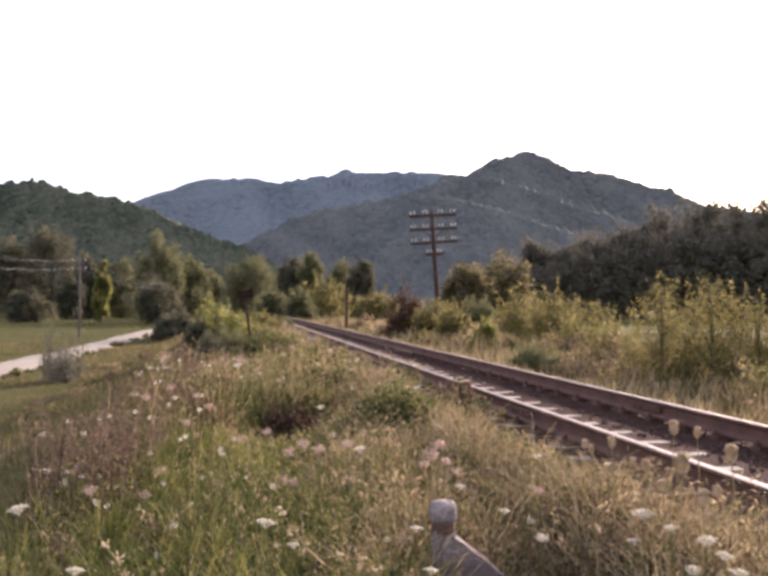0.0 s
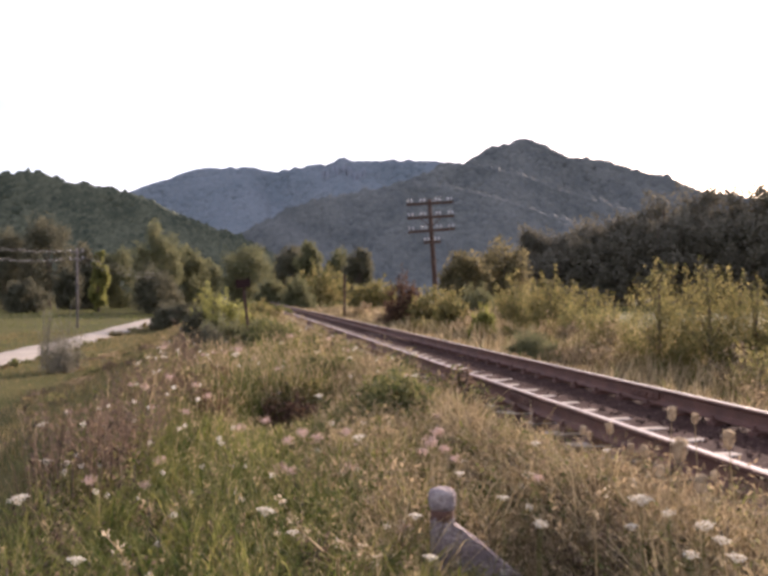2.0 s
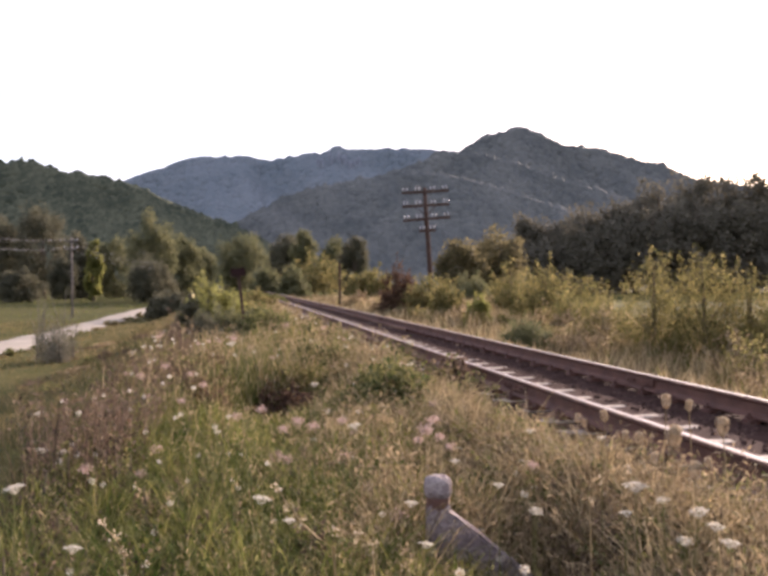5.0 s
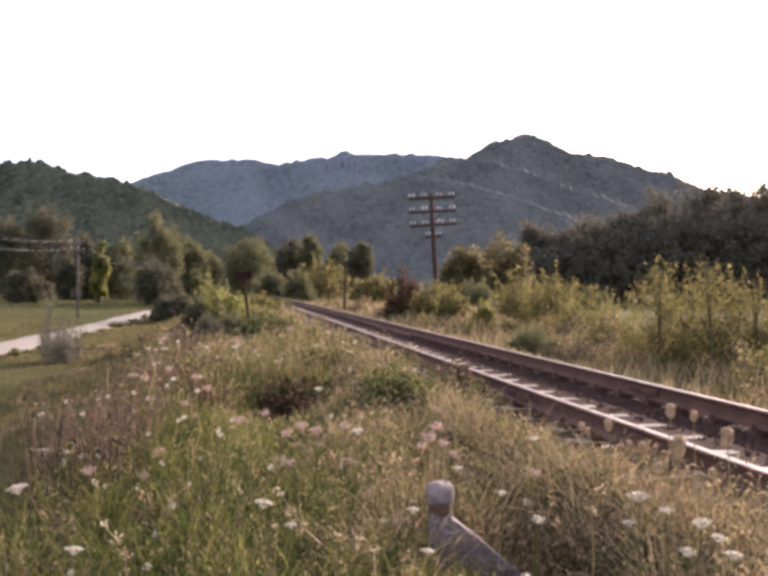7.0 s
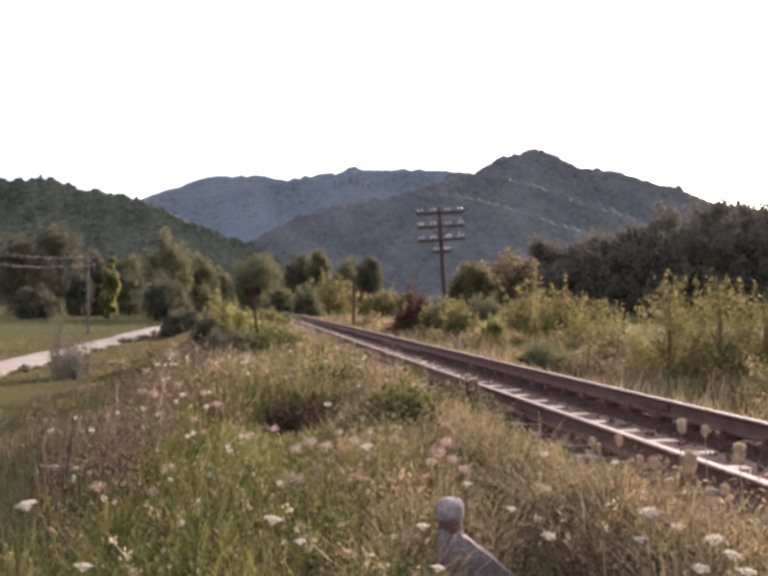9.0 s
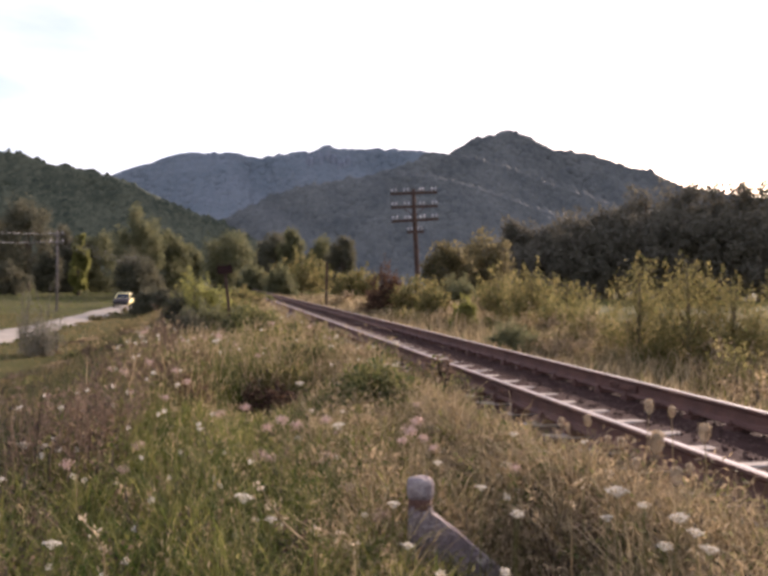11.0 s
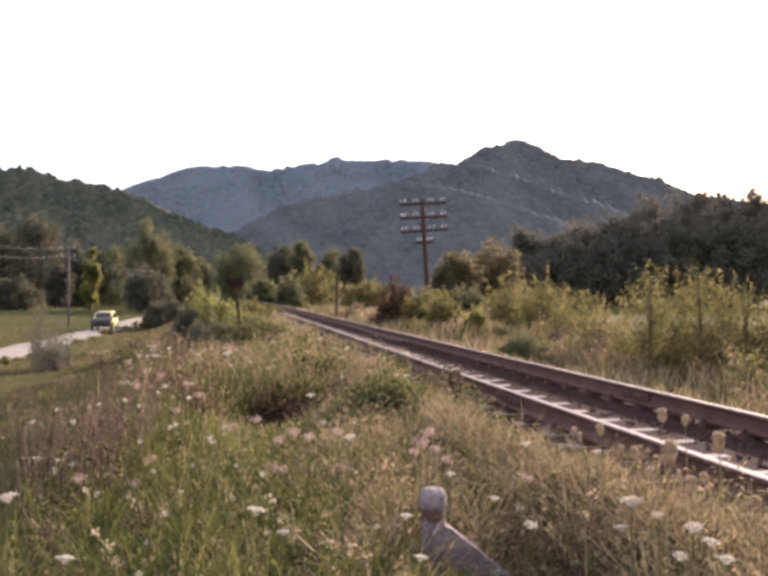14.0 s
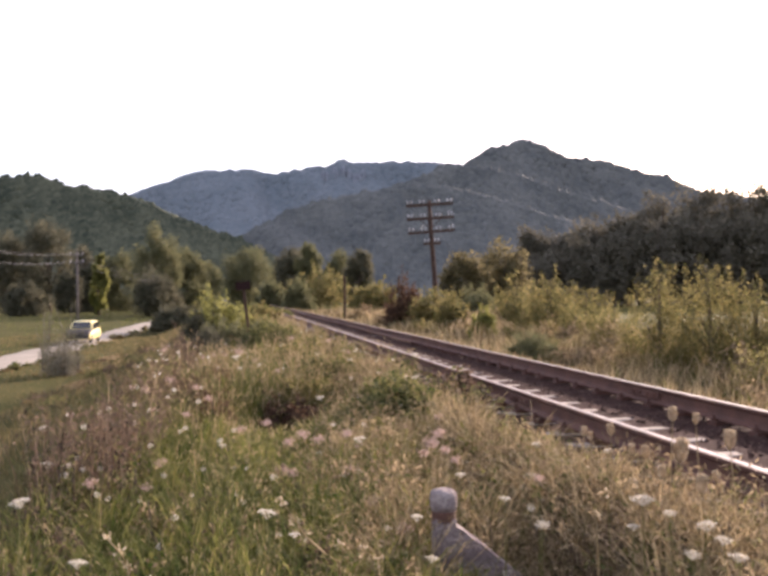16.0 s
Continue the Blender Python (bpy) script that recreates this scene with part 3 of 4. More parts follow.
          (356, 637, 58, 60, 0), (340, 640, 40, 61, 0), (374, 638, 44, 59, 0), (350, 640, 50, 64, 0), (402, 640, 50, 22, 0), (436, 602, 90, 22.5, 4), (476, 608, 76, 23, 4), (462, 640, 84, 21, 1), (430, 676, 56, 19.5, 0), (528, 668, 60, 20, 1), (988, 640, 46, 26, 4), (500, 640, 80, 26, 2), (545, 632, 70, 34, 2), (560, 590, 60, 90, 1)]
# Lime and dark leaves at 402 to 476 colour one bush's lit and shaded parts.
SHRUB_MATS = (LEAF_DARK, LEAF_MID, LEAF_SUN, LEAF_RED_SHADE, LEAF_LIME)
SHRUB_LABELS = ("dark dense bush beside the gravel road", "olive green bush with thin twigs", "yellow green shrub lit from behind", "reddish dark bush beside the track", "lime green bush with sunlight in its leaf colour")
for i, (bx, ry, w, d, k) in enumerate(SHRUBS):
    near = d < 20
    plant("shrub", SHRUB_LABELS[k], "shrub", "shrubs along the track", bearing(bx) * d, d, EYE + rise(ry) * d, w / 1700 * d * (1.45 if near else 1.25), SHRUB_MATS[k], 300 + i, 14000 if near else 7000,
          0.029 if near else 0.0020 * d, trunk=0.0, upright=0.35, clumps=80 if near else 50, bushy=True, shoots=90 if near else 60)


# ---- grasses ----
def scatter(n, a0, a1, y0, y1, rng, power=1.0):
    """Places between two offsets from the track, thinning out ahead."""
    y = y0 * (y1 / y0) ** (rng.uniform(0, 1, n) ** power)
    a = rng.uniform(a0, a1, n)
    x = a - SKEW * y
    return a, np.stack([x, y, ground_z(x, y) - 0.02], 1)


def patch(p, k=1.0):
    """A slow wave between 0 and 1 over the plan, for tufts and hollows."""
    return 0.5 + 0.5 * np.sin(p[:, 0] * 2.3 * k + 1.7 * np.sin(p[:, 1] * 1.1 * k)) * np.cos(p[:, 1] * 1.7 * k + np.sin(p[:, 0] * 1.9 * k))


def hollow(p):
    """Lower growth round a shaded dip in the bank and before the stub post, taller behind the dip."""
    post = 1 - 0.66 * np.exp(-((p[:, 0] - 0.5) / 0.32) ** 2 - ((p[:, 1] - 3.6) / 0.6) ** 2)
    post = post * (1 - 0.6 * np.exp(-((p[:, 0] - 0.72) / 0.3) ** 2 - ((p[:, 1] - 3.75) / 0.4) ** 2))
    return post * (1 - 0.9 * np.exp(-((p[:, 0] + 1.1) / 0.6) ** 2 - ((p[:, 1] - 9.0) / 1.7) ** 2)) * (1 + 0.5 * np.exp(-((p[:, 0] + 1.2) / 0.8) ** 2 - ((p[:, 1] - 11.6) / 0.5) ** 2))


def open_strip(a, y):
    """Growth thins out on the earth beside the near rail."""
    return 1 - 0.95 * step(2.1, 2.55, a) * step(4.6, 6.5, y)


def bank_height(a, y):
    h = 0.24 + 0.16 * step(6, 10, y) - 0.14 * step(12, 16, y) * step(1.2, 0.2, a) + 0.10 * step(0.6, -0.8, a) * step(4, 8, y)
    return h * (1 - 0.4 * step(1.9, 2.8, a)) * (0.25 + 0.75 * open_strip(a, y))


def grasses():
    rng = np.random.default_rng(11)
    # bank
    a, p = scatter(60000, -1.3, 2.95, 1.5, 36, rng)
    keep = rng.uniform(0, 1, len(a)) < (1 - 0.8 * step(2.35, 2.95, a)) * open_strip(a, p[:, 1])
    a, p = a[keep], p[keep]
    n = len(a)
    h = bank_height(a, p[:, 1]) * rng.uniform(0.45, 1.25, n) * (0.22 + 0.95 * patch(p) ** 1.5 + 0.5 * patch(p, 2.6) ** 2) * hollow(p)
    w = 0.0055 * (1 + p[:, 1] / 7) * rng.uniform(0.6, 1.3, n)
    h = h * (1 - 0.72 * step(0.74, 0.93, patch(p + np.array([0.7, 0.3, 0]), 1.9)))
    lean = rng.uniform(0.1, 0.9, n)
    # it bleaches towards the dry ballast
    bleached = rng.uniform(0, 1, n) < 0.08 + 0.72 * step(0.6, 1.7, a)
    for mask, mat, label in ((~bleached, GRASS, "tangled green and yellowing grass on the bank"), (bleached, DRY, "bleached straw grass on the bank beside the ballast")):
        v, f = blade_arrays(p[mask], h[mask], w[mask], lean[mask], rng)
        tagged(part("meadow_grass", array_mesh("meadow_grass", v, f, mat)), label, "grass", kind="stuff")
    # short trodden grass round the standing place and behind it
    a = rng.uniform(-3.5, 2.6, 7000)
    y = rng.uniform(-7, 2.2, 7000)
    p = np.stack([a - SKEW * y, y, ground_z(a - SKEW * y, y) - 0.02], 1)
    v, f = blade_arrays(p, rng.uniform(0.06, 0.2, 7000), np.full(7000, 0.008), rng.uniform(0.2, 1.0, 7000), rng)
    tagged(part("trodden_grass", array_mesh("trodden_grass", v, f, GRASS)), "short trodden grass on top of the bank", "grass", kind="stuff")
    # longer bent grass in tufts on the near bank
    for count, a0, a1, y1, mat, label in ((560, -1.3, 1.2, 13, GRASS, "tufts of long bent green grass on the near bank"), (520, 0.75, 2.5, 13, DRY, "tufts of long bleached dry grass on the near bank")):
        c, q = scatter(count, a0, a1, 1.8, y1, rng)
        p = np.repeat(q, 34, axis=0) + rng.normal(0, 0.06, (count * 34, 3)) * np.array([1, 1, 0])
        n = len(p)
        h = np.repeat(rng.uniform(0.2, 0.5, count) * (0.1 + 0.9 * open_strip(c, q[:, 1])), 34) * rng.uniform(0.6, 1.2, n) * hollow(p)
        v, f = blade_arrays(p, h, 0.0042 * (1 + p[:, 1] / 8) * rng.uniform(0.6, 1.3, n), rng.uniform(0.2, 1.2, n), rng)
        tagged(part("tall_grass", array_mesh("tall_grass", v, f, mat)), label, "grass", kind="stuff")
    # broad fresh blades in loose tufts
    c, q = scatter(170, -0.3, 1.4, 2.6, 9, rng)
    p = np.repeat(q, 20, axis=0) + rng.normal(0, 0.055, (170 * 20, 3)) * np.array([1, 1, 0])
    n = len(p)
    h = np.repeat(rng.uniform(0.22, 0.44, 170), 20) * rng.uniform(0.6, 1.2, n) * (0.35 + 0.65 * hollow(p))
    v, f = blade_arrays(p, h, 0.0075 * (1 + p[:, 1] / 14) * rng.uniform(0.6, 1.3, n), rng.uniform(0.15, 0.9, n), rng)
    tagged(part("fresh_grass", array_mesh("fresh_grass", v, f, FRESH)), "loose tufts of fresh yellow green grass blades", "grass", kind="stuff")
    # dry stalks with seed heads
    pairs = []
    a, p = scatter(5600, -1.25, 2.3, 1.9, 36, rng)
    n = len(a)
    h = bank_height(a, p[:, 1]) * rng.uniform(0.9, 1.75, n) * hollow(p) * (1 - 0.55 * step(-0.1, -0.7, a) * (rng.uniform(0, 1, n) < 0.7))
    lean = rng.uniform(0.0, 0.55, n)
    v, f = blade_arrays(p, h, 0.003 * (1 + p[:, 1] / 7), lean, rng)
    pairs.append((v, f))
    tips = v.reshape(n, 8, 3)[:, 6]
    for _ in range(5):
        q = tips + rng.normal(0, 0.012, (n, 3)) * np.array([1, 1, 2.5]) - np.array([0, 0, 0.02])
        pairs.append(leaf_arrays(q, 0.0045 * (1 + p[:, 1] / 9) * rng.uniform(0.6, 1.5, n), rng, 4.0, np.tile([0.0, 0.0, 1.8], (n, 1))))
    v, f = joined(pairs)
    tagged(part("dry_stalks", array_mesh("dry_stalks", v, f, DRY)), "straw coloured dry stalks with feathery seed heads", "dry grass", kind="stuff")
    # russet dock along the crest
    pairs = []
    a, p = scatter(750, -1.35, -0.6, 5.2, 26, rng)
    n = len(a)
    h = 0.66 * rng.uniform(0.6, 1.2, n) * (0.4 + 0.8 * patch(p, 0.7))
    v, f = blade_arrays(p, h, 0.006 * (1 + p[:, 1] / 8), rng.uniform(0, 0.35, n), rng)
    pairs.append((v, f))
    for q in range(16):
        k = rng.uniform(0.35, 1.0, n)[:, None]
        at = p * (1 - k) + v.reshape(n, 8, 3)[:, 6] * k + rng.normal(0, 0.025, (n, 3))
        pairs.append(leaf_arrays(at, 0.010 * (1 + p[:, 1] / 10) * rng.uniform(0.5, 1.4, n), rng, 3.0))
    v, f = joined(pairs)
    tagged(part("dock_stalks", array_mesh("dock_stalks", v, f, RUSSET)), "reddish brown dried dock on the crest of the bank", "weeds", kind="stuff")
    # leafy weeds
    pairs = []
    for count, a0, a1, y0, y1, tall in ((1300, 0.0, 2.75, 2.2, 9.5, 0.34), (800, -1.1, 2.3, 2.0, 30, 0.40), (420, 0.2, 1.6, 8, 34, 0.5)):
        a, p = scatter(count, a0, a1, y0, y1, rng)
        h = tall * rng.uniform(0.5, 1.2, count) * hollow(p) * (0.15 + 0.85 * open_strip(a, p[:, 1]))
        v, f = blade_arrays(p, h, 0.004 * (1 + p[:, 1] / 6), rng.uniform(0.05, 0.5, count), rng)
        pairs.append((v, f))
        tips = v.reshape(count, 8, 3)[:, 6]
        for _ in range(17):
            k = rng.uniform(0.25, 1.0, count)[:, None]
            at = p * (1 - k) + tips * k + rng.normal(0, 0.035, (count, 3))
            pairs.append(leaf_arrays(at, (0.0075 if y1 < 10 else 0.0065) * (1 + p[:, 1] / 8) * rng.uniform(0.5, 1.5, count), rng, 3.4))
    v, f = joined(pairs)
    tagged(part("leafy_weeds", array_mesh("leafy_weeds", v, f, WEEDLEAF)), "small leafy weeds turning yellow beside the track", "weeds", kind="stuff")
    # withered broad leaves beside the track
    pairs = []
    a, p = scatter(1500, 0.6, 2.75, 2.3, 7.5, rng)
    h = 0.40 * rng.uniform(0.4, 1.25, 1500) * (0.3 + 0.9 * patch(p, 1.4)) * hollow(p) * (0.15 + 0.85 * open_strip(a, p[:, 1]))
    v, f = blade_arrays(p, h, np.full(1500, 0.005), rng.uniform(0.05, 0.6, 1500), rng)
    pairs.append((v, f))
    tips = v.reshape(1500, 8, 3)[:, 6]
    for _ in range(22):
        k = rng.uniform(0.45, 1.05, 1500)[:, None]
        pairs.append(leaf_arrays(p * (1 - k) + tips * k + rng.normal(0, 0.03, (1500, 3)), 0.015 * np.clip(p[:, 1] / 5, 0.5, 1.1) * rng.uniform(0.4, 1.3, 1500), rng, 3.4))
    v, f = joined(pairs)
    tagged(part("withered_weeds", array_mesh("withered_weeds", v, f, WITHERED)), "withered brown leafy weeds beside the rails", "weeds", kind="stuff")
    # slope and field
    a, p = scatter(44000, -15, -1.2, 3.5, 60, rng)
    off = p[:, 0] - road_x(p[:, 1])
    keep = (off > 1.0) | (off < -1.35)
    a, p = a[keep], p[keep]
    n = len(a)
    h = (0.11 + 0.06 * step(-6, -2.5, a)) * rng.uniform(0.5, 1.4, n) * (0.5 + 0.8 * patch(p, 0.4))
    v, f = blade_arrays(p, h, 0.0045 * (1 + p[:, 1] / 7), rng.uniform(0.1, 0.9, n), rng)
    tagged(part("field_grass", array_mesh("field_grass", v, f, FIELDGRASS)), "short olive green grass on the slope and field", "grass", kind="stuff")
    # far field beyond the road, and the meadow behind the shrubs
    for count, a0, a1, y0, y1, mat in ((8000, -20, -3.2, 28, 120, FIELDGRASS), (7000, -60, -8, 30, 170, MEADOW), (9000, 11, 70, 16, 130, MEADOW)):
        a, p = scatter(count, a0, a1, y0, y1, rng)
        off = p[:, 0] - road_x(p[:, 1])
        keep = (off > 1.1) if mat is FIELDGRASS else (off < -1.5) | (a > 10)
        p = p[keep]
        n = len(p)
        v, f = blade_arrays(p, 0.13 * rng.uniform(0.5, 1.3, n) * (0.6 + 0.6 * patch(p, 0.15)), 0.0016 * p[:, 1] * rng.uniform(0.6, 1.4, n), rng.uniform(0.2, 0.9, n), rng)
        tagged(part("far_meadow", array_mesh("far_meadow", v, f, mat)), "sunlit green meadow grass on the valley floor", "grass", kind="stuff")
    # verge beyond the track
    a, p = scatter(36000, 4.95, 14, 4.0, 70, rng)
    n = len(a)
    h = (0.24 + 0.34 * step(5.4, 7.5, a)) * rng.uniform(0.5, 1.3, n) * (0.6 + 0.6 * patch(p, 0.5))
    v, f = blade_arrays(p, h, 0.006 * (1 + p[:, 1] / 7), rng.uniform(0.1, 0.7, n), rng)
    dry = n * 9 // 10
    half = 3 * dry
    tagged(part("verge_grass", array_mesh("verge_grass", v[:8 * dry], f[:half], DRY)), "tall straw coloured grass beyond the rails", "grass", kind="stuff")
    tagged(part("verge_grass", array_mesh("verge_grass", v[8 * dry:], f[half:] - 8 * dry, GRASS)), "tall green grass mixed into the dry verge", "grass", kind="stuff")


grasses()

# low mounds of bramble and weeds on the bank; the third stands in for the hollow's shade
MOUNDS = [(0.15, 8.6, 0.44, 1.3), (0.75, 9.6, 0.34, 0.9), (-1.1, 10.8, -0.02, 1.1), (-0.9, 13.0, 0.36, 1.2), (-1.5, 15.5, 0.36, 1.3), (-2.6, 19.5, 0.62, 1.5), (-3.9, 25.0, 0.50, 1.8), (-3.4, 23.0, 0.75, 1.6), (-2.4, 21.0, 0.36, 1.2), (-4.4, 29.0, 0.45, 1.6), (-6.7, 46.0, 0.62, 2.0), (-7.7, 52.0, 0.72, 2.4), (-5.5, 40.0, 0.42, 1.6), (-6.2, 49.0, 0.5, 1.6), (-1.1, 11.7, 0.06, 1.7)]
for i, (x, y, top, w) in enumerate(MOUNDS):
    plant("bramble", "low tangled bramble and weed clump, one dark for shade", "bramble", "weed clumps on the bank", x, y, top, w, LEAF_RED_SHADE if i == 2 else (WEEDLEAF, RUSSET)[i] if i < 2 else WEEDLEAF if i % 2 else LEAF_SUN, 500 + i, 3600, 0.03 + 0.0012 * y, trunk=0, clumps=40, bushy=True, upright=1.0)
for i, (x, y, top, w) in enumerate([(-11.0, 28.4, 0.12, 1.5), (-10.6, 27.8, -0.2, 1.0), (-4.05, 13.0, -0.1, 0.4)]):
    plant("shrub", "thin grey green shrub in the field", "shrub", "", x, y, top, w, LEAF_GREY, 540 + i, (3200, 1700, 900)[i], (0.042, 0.042, 0.03)[i], trunk=0, clumps=40, bushy=True, upright=1.0, shoots=60)


def sapling(x, y, top, seed):
    """Bare upright twigs with a few leaves, sprung from one foot."""
    rng = np.random.default_rng(seed)
    z0 = ground_at(x, y)
    ob = new("sapling")
    ob.matrix_basis = Matrix.Translation((x, y, z0 - 0.03))
    tagged(ob, "thin pale twiggy sapling in the field grass", "sapling", "saplings in the field")
    h = top - z0
    pairs = []
    for k in range(7):
        lean = rng.normal(0, 0.10, 2) * h
        tall = h * rng.uniform(0.6, 1.0)
        path = [(lean[0] * q * q, lean[1] * q * q, tall * q) for q in (0, 0.35, 0.7, 1)]
        part("twig", Shape().tube(path, [0.016, 0.012, 0.009, 0.004], 5).mesh("twig", GREYWOOD, True), ob)
        q = rng.uniform(0.3, 1, (60, 1))
        at = np.concatenate([lean[0] * q * q, lean[1] * q * q, tall * q], 1) + rng.normal(0, 0.06, (60, 3))
        pairs.append(leaf_arrays(at, rng.uniform(0.02, 0.04, 60), rng, 1.8))
    v, f = joined(pairs)
    tagged(part("leaves", array_mesh("leaves", v, f, LEAF_MID), ob), kind="stuff")


for i, (x, y, top) in enumerate([(-11.5, 28.6, 0.95), (-10.9, 28.9, 1.25), (-10.3, 28.2, 0.8), (-11.9, 29.2, 0.7)]):
    sapling(x, y, top, 620 + i)

# Brown crest weeds, darker leaves putting the shade pockets between stalks into colour.
for i, (x, y, top, w) in enumerate([(-2.6, 8.3, 0.18, 0.8), (-2.9, 9.6, 0.17, 0.85), (-3.2, 11.2, 0.2, 0.9), (-2.4, 12.0, 0.24, 0.8), (-2.2, 7.0, 0.16, 0.6), (-1.9, 9.2, 0.14, 0.5), (-2.4, 7.5, 0.16, 0.6), (-2.5, 10.4, 0.2, 0.6), (-2.3, 10.0, 0.2, 0.5), (-1.95, 6.1, 0.1, 0.5)]):
    plant("weed_clump", "brown weeds on the crest of the bank, darkened for shade pockets", "weeds", "weed clumps on the crest", x, y, top, w, LEAF_RED_SHADE if i % 2 else RUSSET, 560 + i, 1600, 0.024, trunk=0, clumps=30, bushy=True, upright=2.5)

# leafy weed clumps all over the bank, and taller ones that lean over the near rail
brng = random.Random(47)
BANK_MATS = (WEEDLEAF, GRASS, WEEDLEAF, RUSSET, WITHERED, GRASS)
BANK_LABELS = {WEEDLEAF: "yellow green leafy weed clump on the bank", GRASS: "dense green weed clump on the bank", RUSSET: "reddish brown dried weed clump on the bank", WITHERED: "withered tan weed clump on the bank"}
for i in range(170):
    y = 3.3 * (22 / 3.3) ** brng.random()
    a = brng.uniform(-1.15, 2.1)
    x = a - SKEW * y
    if abs(x + 1.15) < 0.75 and 6.8 < y < 11.0 or 0.0 < x < 1.1 and y < 4.4:
        continue
    m = RUSSET if a < -0.6 and brng.random() < 0.6 else BANK_MATS[i % 6]
    tall = brng.uniform(0.22, 0.46) + (0.08 if a < -0.6 else 0)
    plant("weed_clump", BANK_LABELS[m], "weeds", "weed clumps on the bank", x, y, ground_at(x, y) + tall, brng.uniform(0.28, 0.8), m, 2800 + i, 600, 0.0135 + 0.0013 * y, trunk=0, clumps=16, bushy=True, upright=0.6, shoots=22)
for i in range(16):
    y = 8.2 + 0.95 * i + brng.uniform(-0.3, 0.3)
    x = brng.uniform(1.95, 2.55) - SKEW * y
    m = BANK_MATS[i % 6]
    plant("weed_clump", BANK_LABELS[m], "weeds", "weed clumps on the bank", x, y, ground_at(x, y) + brng.uniform(0.36, 0.6), brng.uniform(0.4, 0.8), m, 930 + i, 900, 0.012 + 0.001 * y, trunk=0, clumps=18, bushy=True, upright=0.6, shoots=26)

for i in range(22):
    y = brng.uniform(3.1, 6.2)
    a = brng.uniform(1.35, 2.35)
    x = a - SKEW * y
    if y < 4.4 and x < 1.05:
        continue
    m = (WITHERED, DRY, RUSSET, WITHERED)[i % 4]
    plant("weed_clump", "withered tan weed clump beside the rails", "weeds", "weed clumps on the bank", x, y, ground_at(x, y) + brng.uniform(0.2, 0.42), brng.uniform(0.25, 0.55), m, 3100 + i, 700, 0.011 + 0.001 * y, trunk=0, clumps=14, bushy=True, upright=0.8, shoots=24)

for i in range(46):
    x, y = (brng.uniform(0.42, 1.45), brng.uniform(4.32, 5.2)) if i % 2 else (brng.uniform(1.02, 1.7), brng.uniform(2.9, 4.4))
    m = (WITHERED, DRY, RUSSET, WITHERED, WEEDLEAF)[i % 5]
    plant("weed_clump", "low withered weeds round the concrete stub", "weeds", "weed clumps on the bank", x, y, ground_at(x, y) + brng.uniform(0.16, 0.32), brng.uniform(0.2, 0.4), m, 3200 + i, 420, 0.012 + 0.001 * y, trunk=0, clumps=12, bushy=True, upright=0.8, shoots=20)
# Small dark clumps added in place of shaded hollows in the grass.
for i, (x, y) in enumerate([(-0.78, 4.0), (-0.62, 4.25), (-1.9, 5.9), (-1.0, 5.4)]):
    plant("weed_clump", "dark brown weeds in the grass, standing in for shade", "weeds", "weed clumps on the bank", x, y, ground_at(x, y) + 0.2, 0.42, LEAF_RED_SHADE, 3300 + i, 700, 0.014, trunk=0, clumps=14, bushy=True, upright=0.4, shoots=20)

# withered patches in the field grass at the foot of the bank
for i in range(34):
    y = 7.5 * (42 / 7.5) ** brng.random()
    a = brng.uniform(-6.5, -1.6)
    x = a - SKEW * y
    m = (RUSSET, FIELDGRASS, WITHERED, FIELDGRASS, WEEDLEAF)[i % 5]
    plant("weed_clump", "low withered weeds in the field grass", "weeds", "weed clumps in the field", x, y, ground_at(x, y) + brng.uniform(0.12, 0.3), brng.uniform(0.5, 1.6), m, 1000 + i, 700, 0.012 + 0.0011 * y, trunk=0, clumps=24, bushy=True, shoots=40)

# tufts along the near edge of the road
for i in range(26):
    y = 16 * (70 / 16) ** brng.random()
    x = road_x(y) + brng.uniform(0.75, 1.5)
    plant("grass_tuft", "coarse olive grass tuft at the edge of the road", "grass", "grass tufts along the road", x, y, ground_at(x, y) + brng.uniform(0.15, 0.4), brng.uniform(0.3, 0.8), (WEEDLEAF, FIELDGRASS)[i % 2], 960 + i, 300, 0.03 + 0.001 * y, trunk=0, clumps=12, bushy=True, shoots=20)

# rank weeds and low bushes on the verge beyond the track
vrng = random.Random(31)
for i in range(26):
    y = 10 * (55 / 10) ** (i / 26)
    a = vrng.uniform(6.6, 9.5)
    plant("weed_clump", "rank golden weeds on the far verge of the track", "weeds", "weed clumps beyond the track", a - SKEW * y, y, vrng.uniform(0.15, 0.75), vrng.uniform(1.0, 1.9), (WITHERED, DRY, LEAF_SUN, DRY)[i % 4], 700 + i, 1700,
          0.018 + 0.0013 * y, trunk=0, clumps=34, bushy=True, upright=0.5, shoots=50)


# ---- flowers ----
def umbel_mesh():
    rng = np.random.default_rng(21)
    sh = Shape()
    pairs = []
    for i in range(26):
        r, q = 0.042 * math.sqrt(i / 26), i * 2.4
        x, y, z = r * math.cos(q), r * math.sin(q), 0.006 * math.cos(r * 60) + 0.004
        sh.tube([(0, 0, -0.03), (x, y, z)], 0.0006, 3)
        at = np.array([[x, y, z]]) + rng.normal(0, 0.004, (9, 3)) * np.array([1, 1, 0.4])
        pairs.append(leaf_arrays(at, np.full(9, 0.0055), rng, 1.0))
    v, f = joined(pairs)
    sh.add(v.tolist(), f.tolist())
    return sh.mesh("umbel", UMBEL)


def nest_mesh():
    rng = np.random.default_rng(22)
    sh = Shape()
    pairs = []
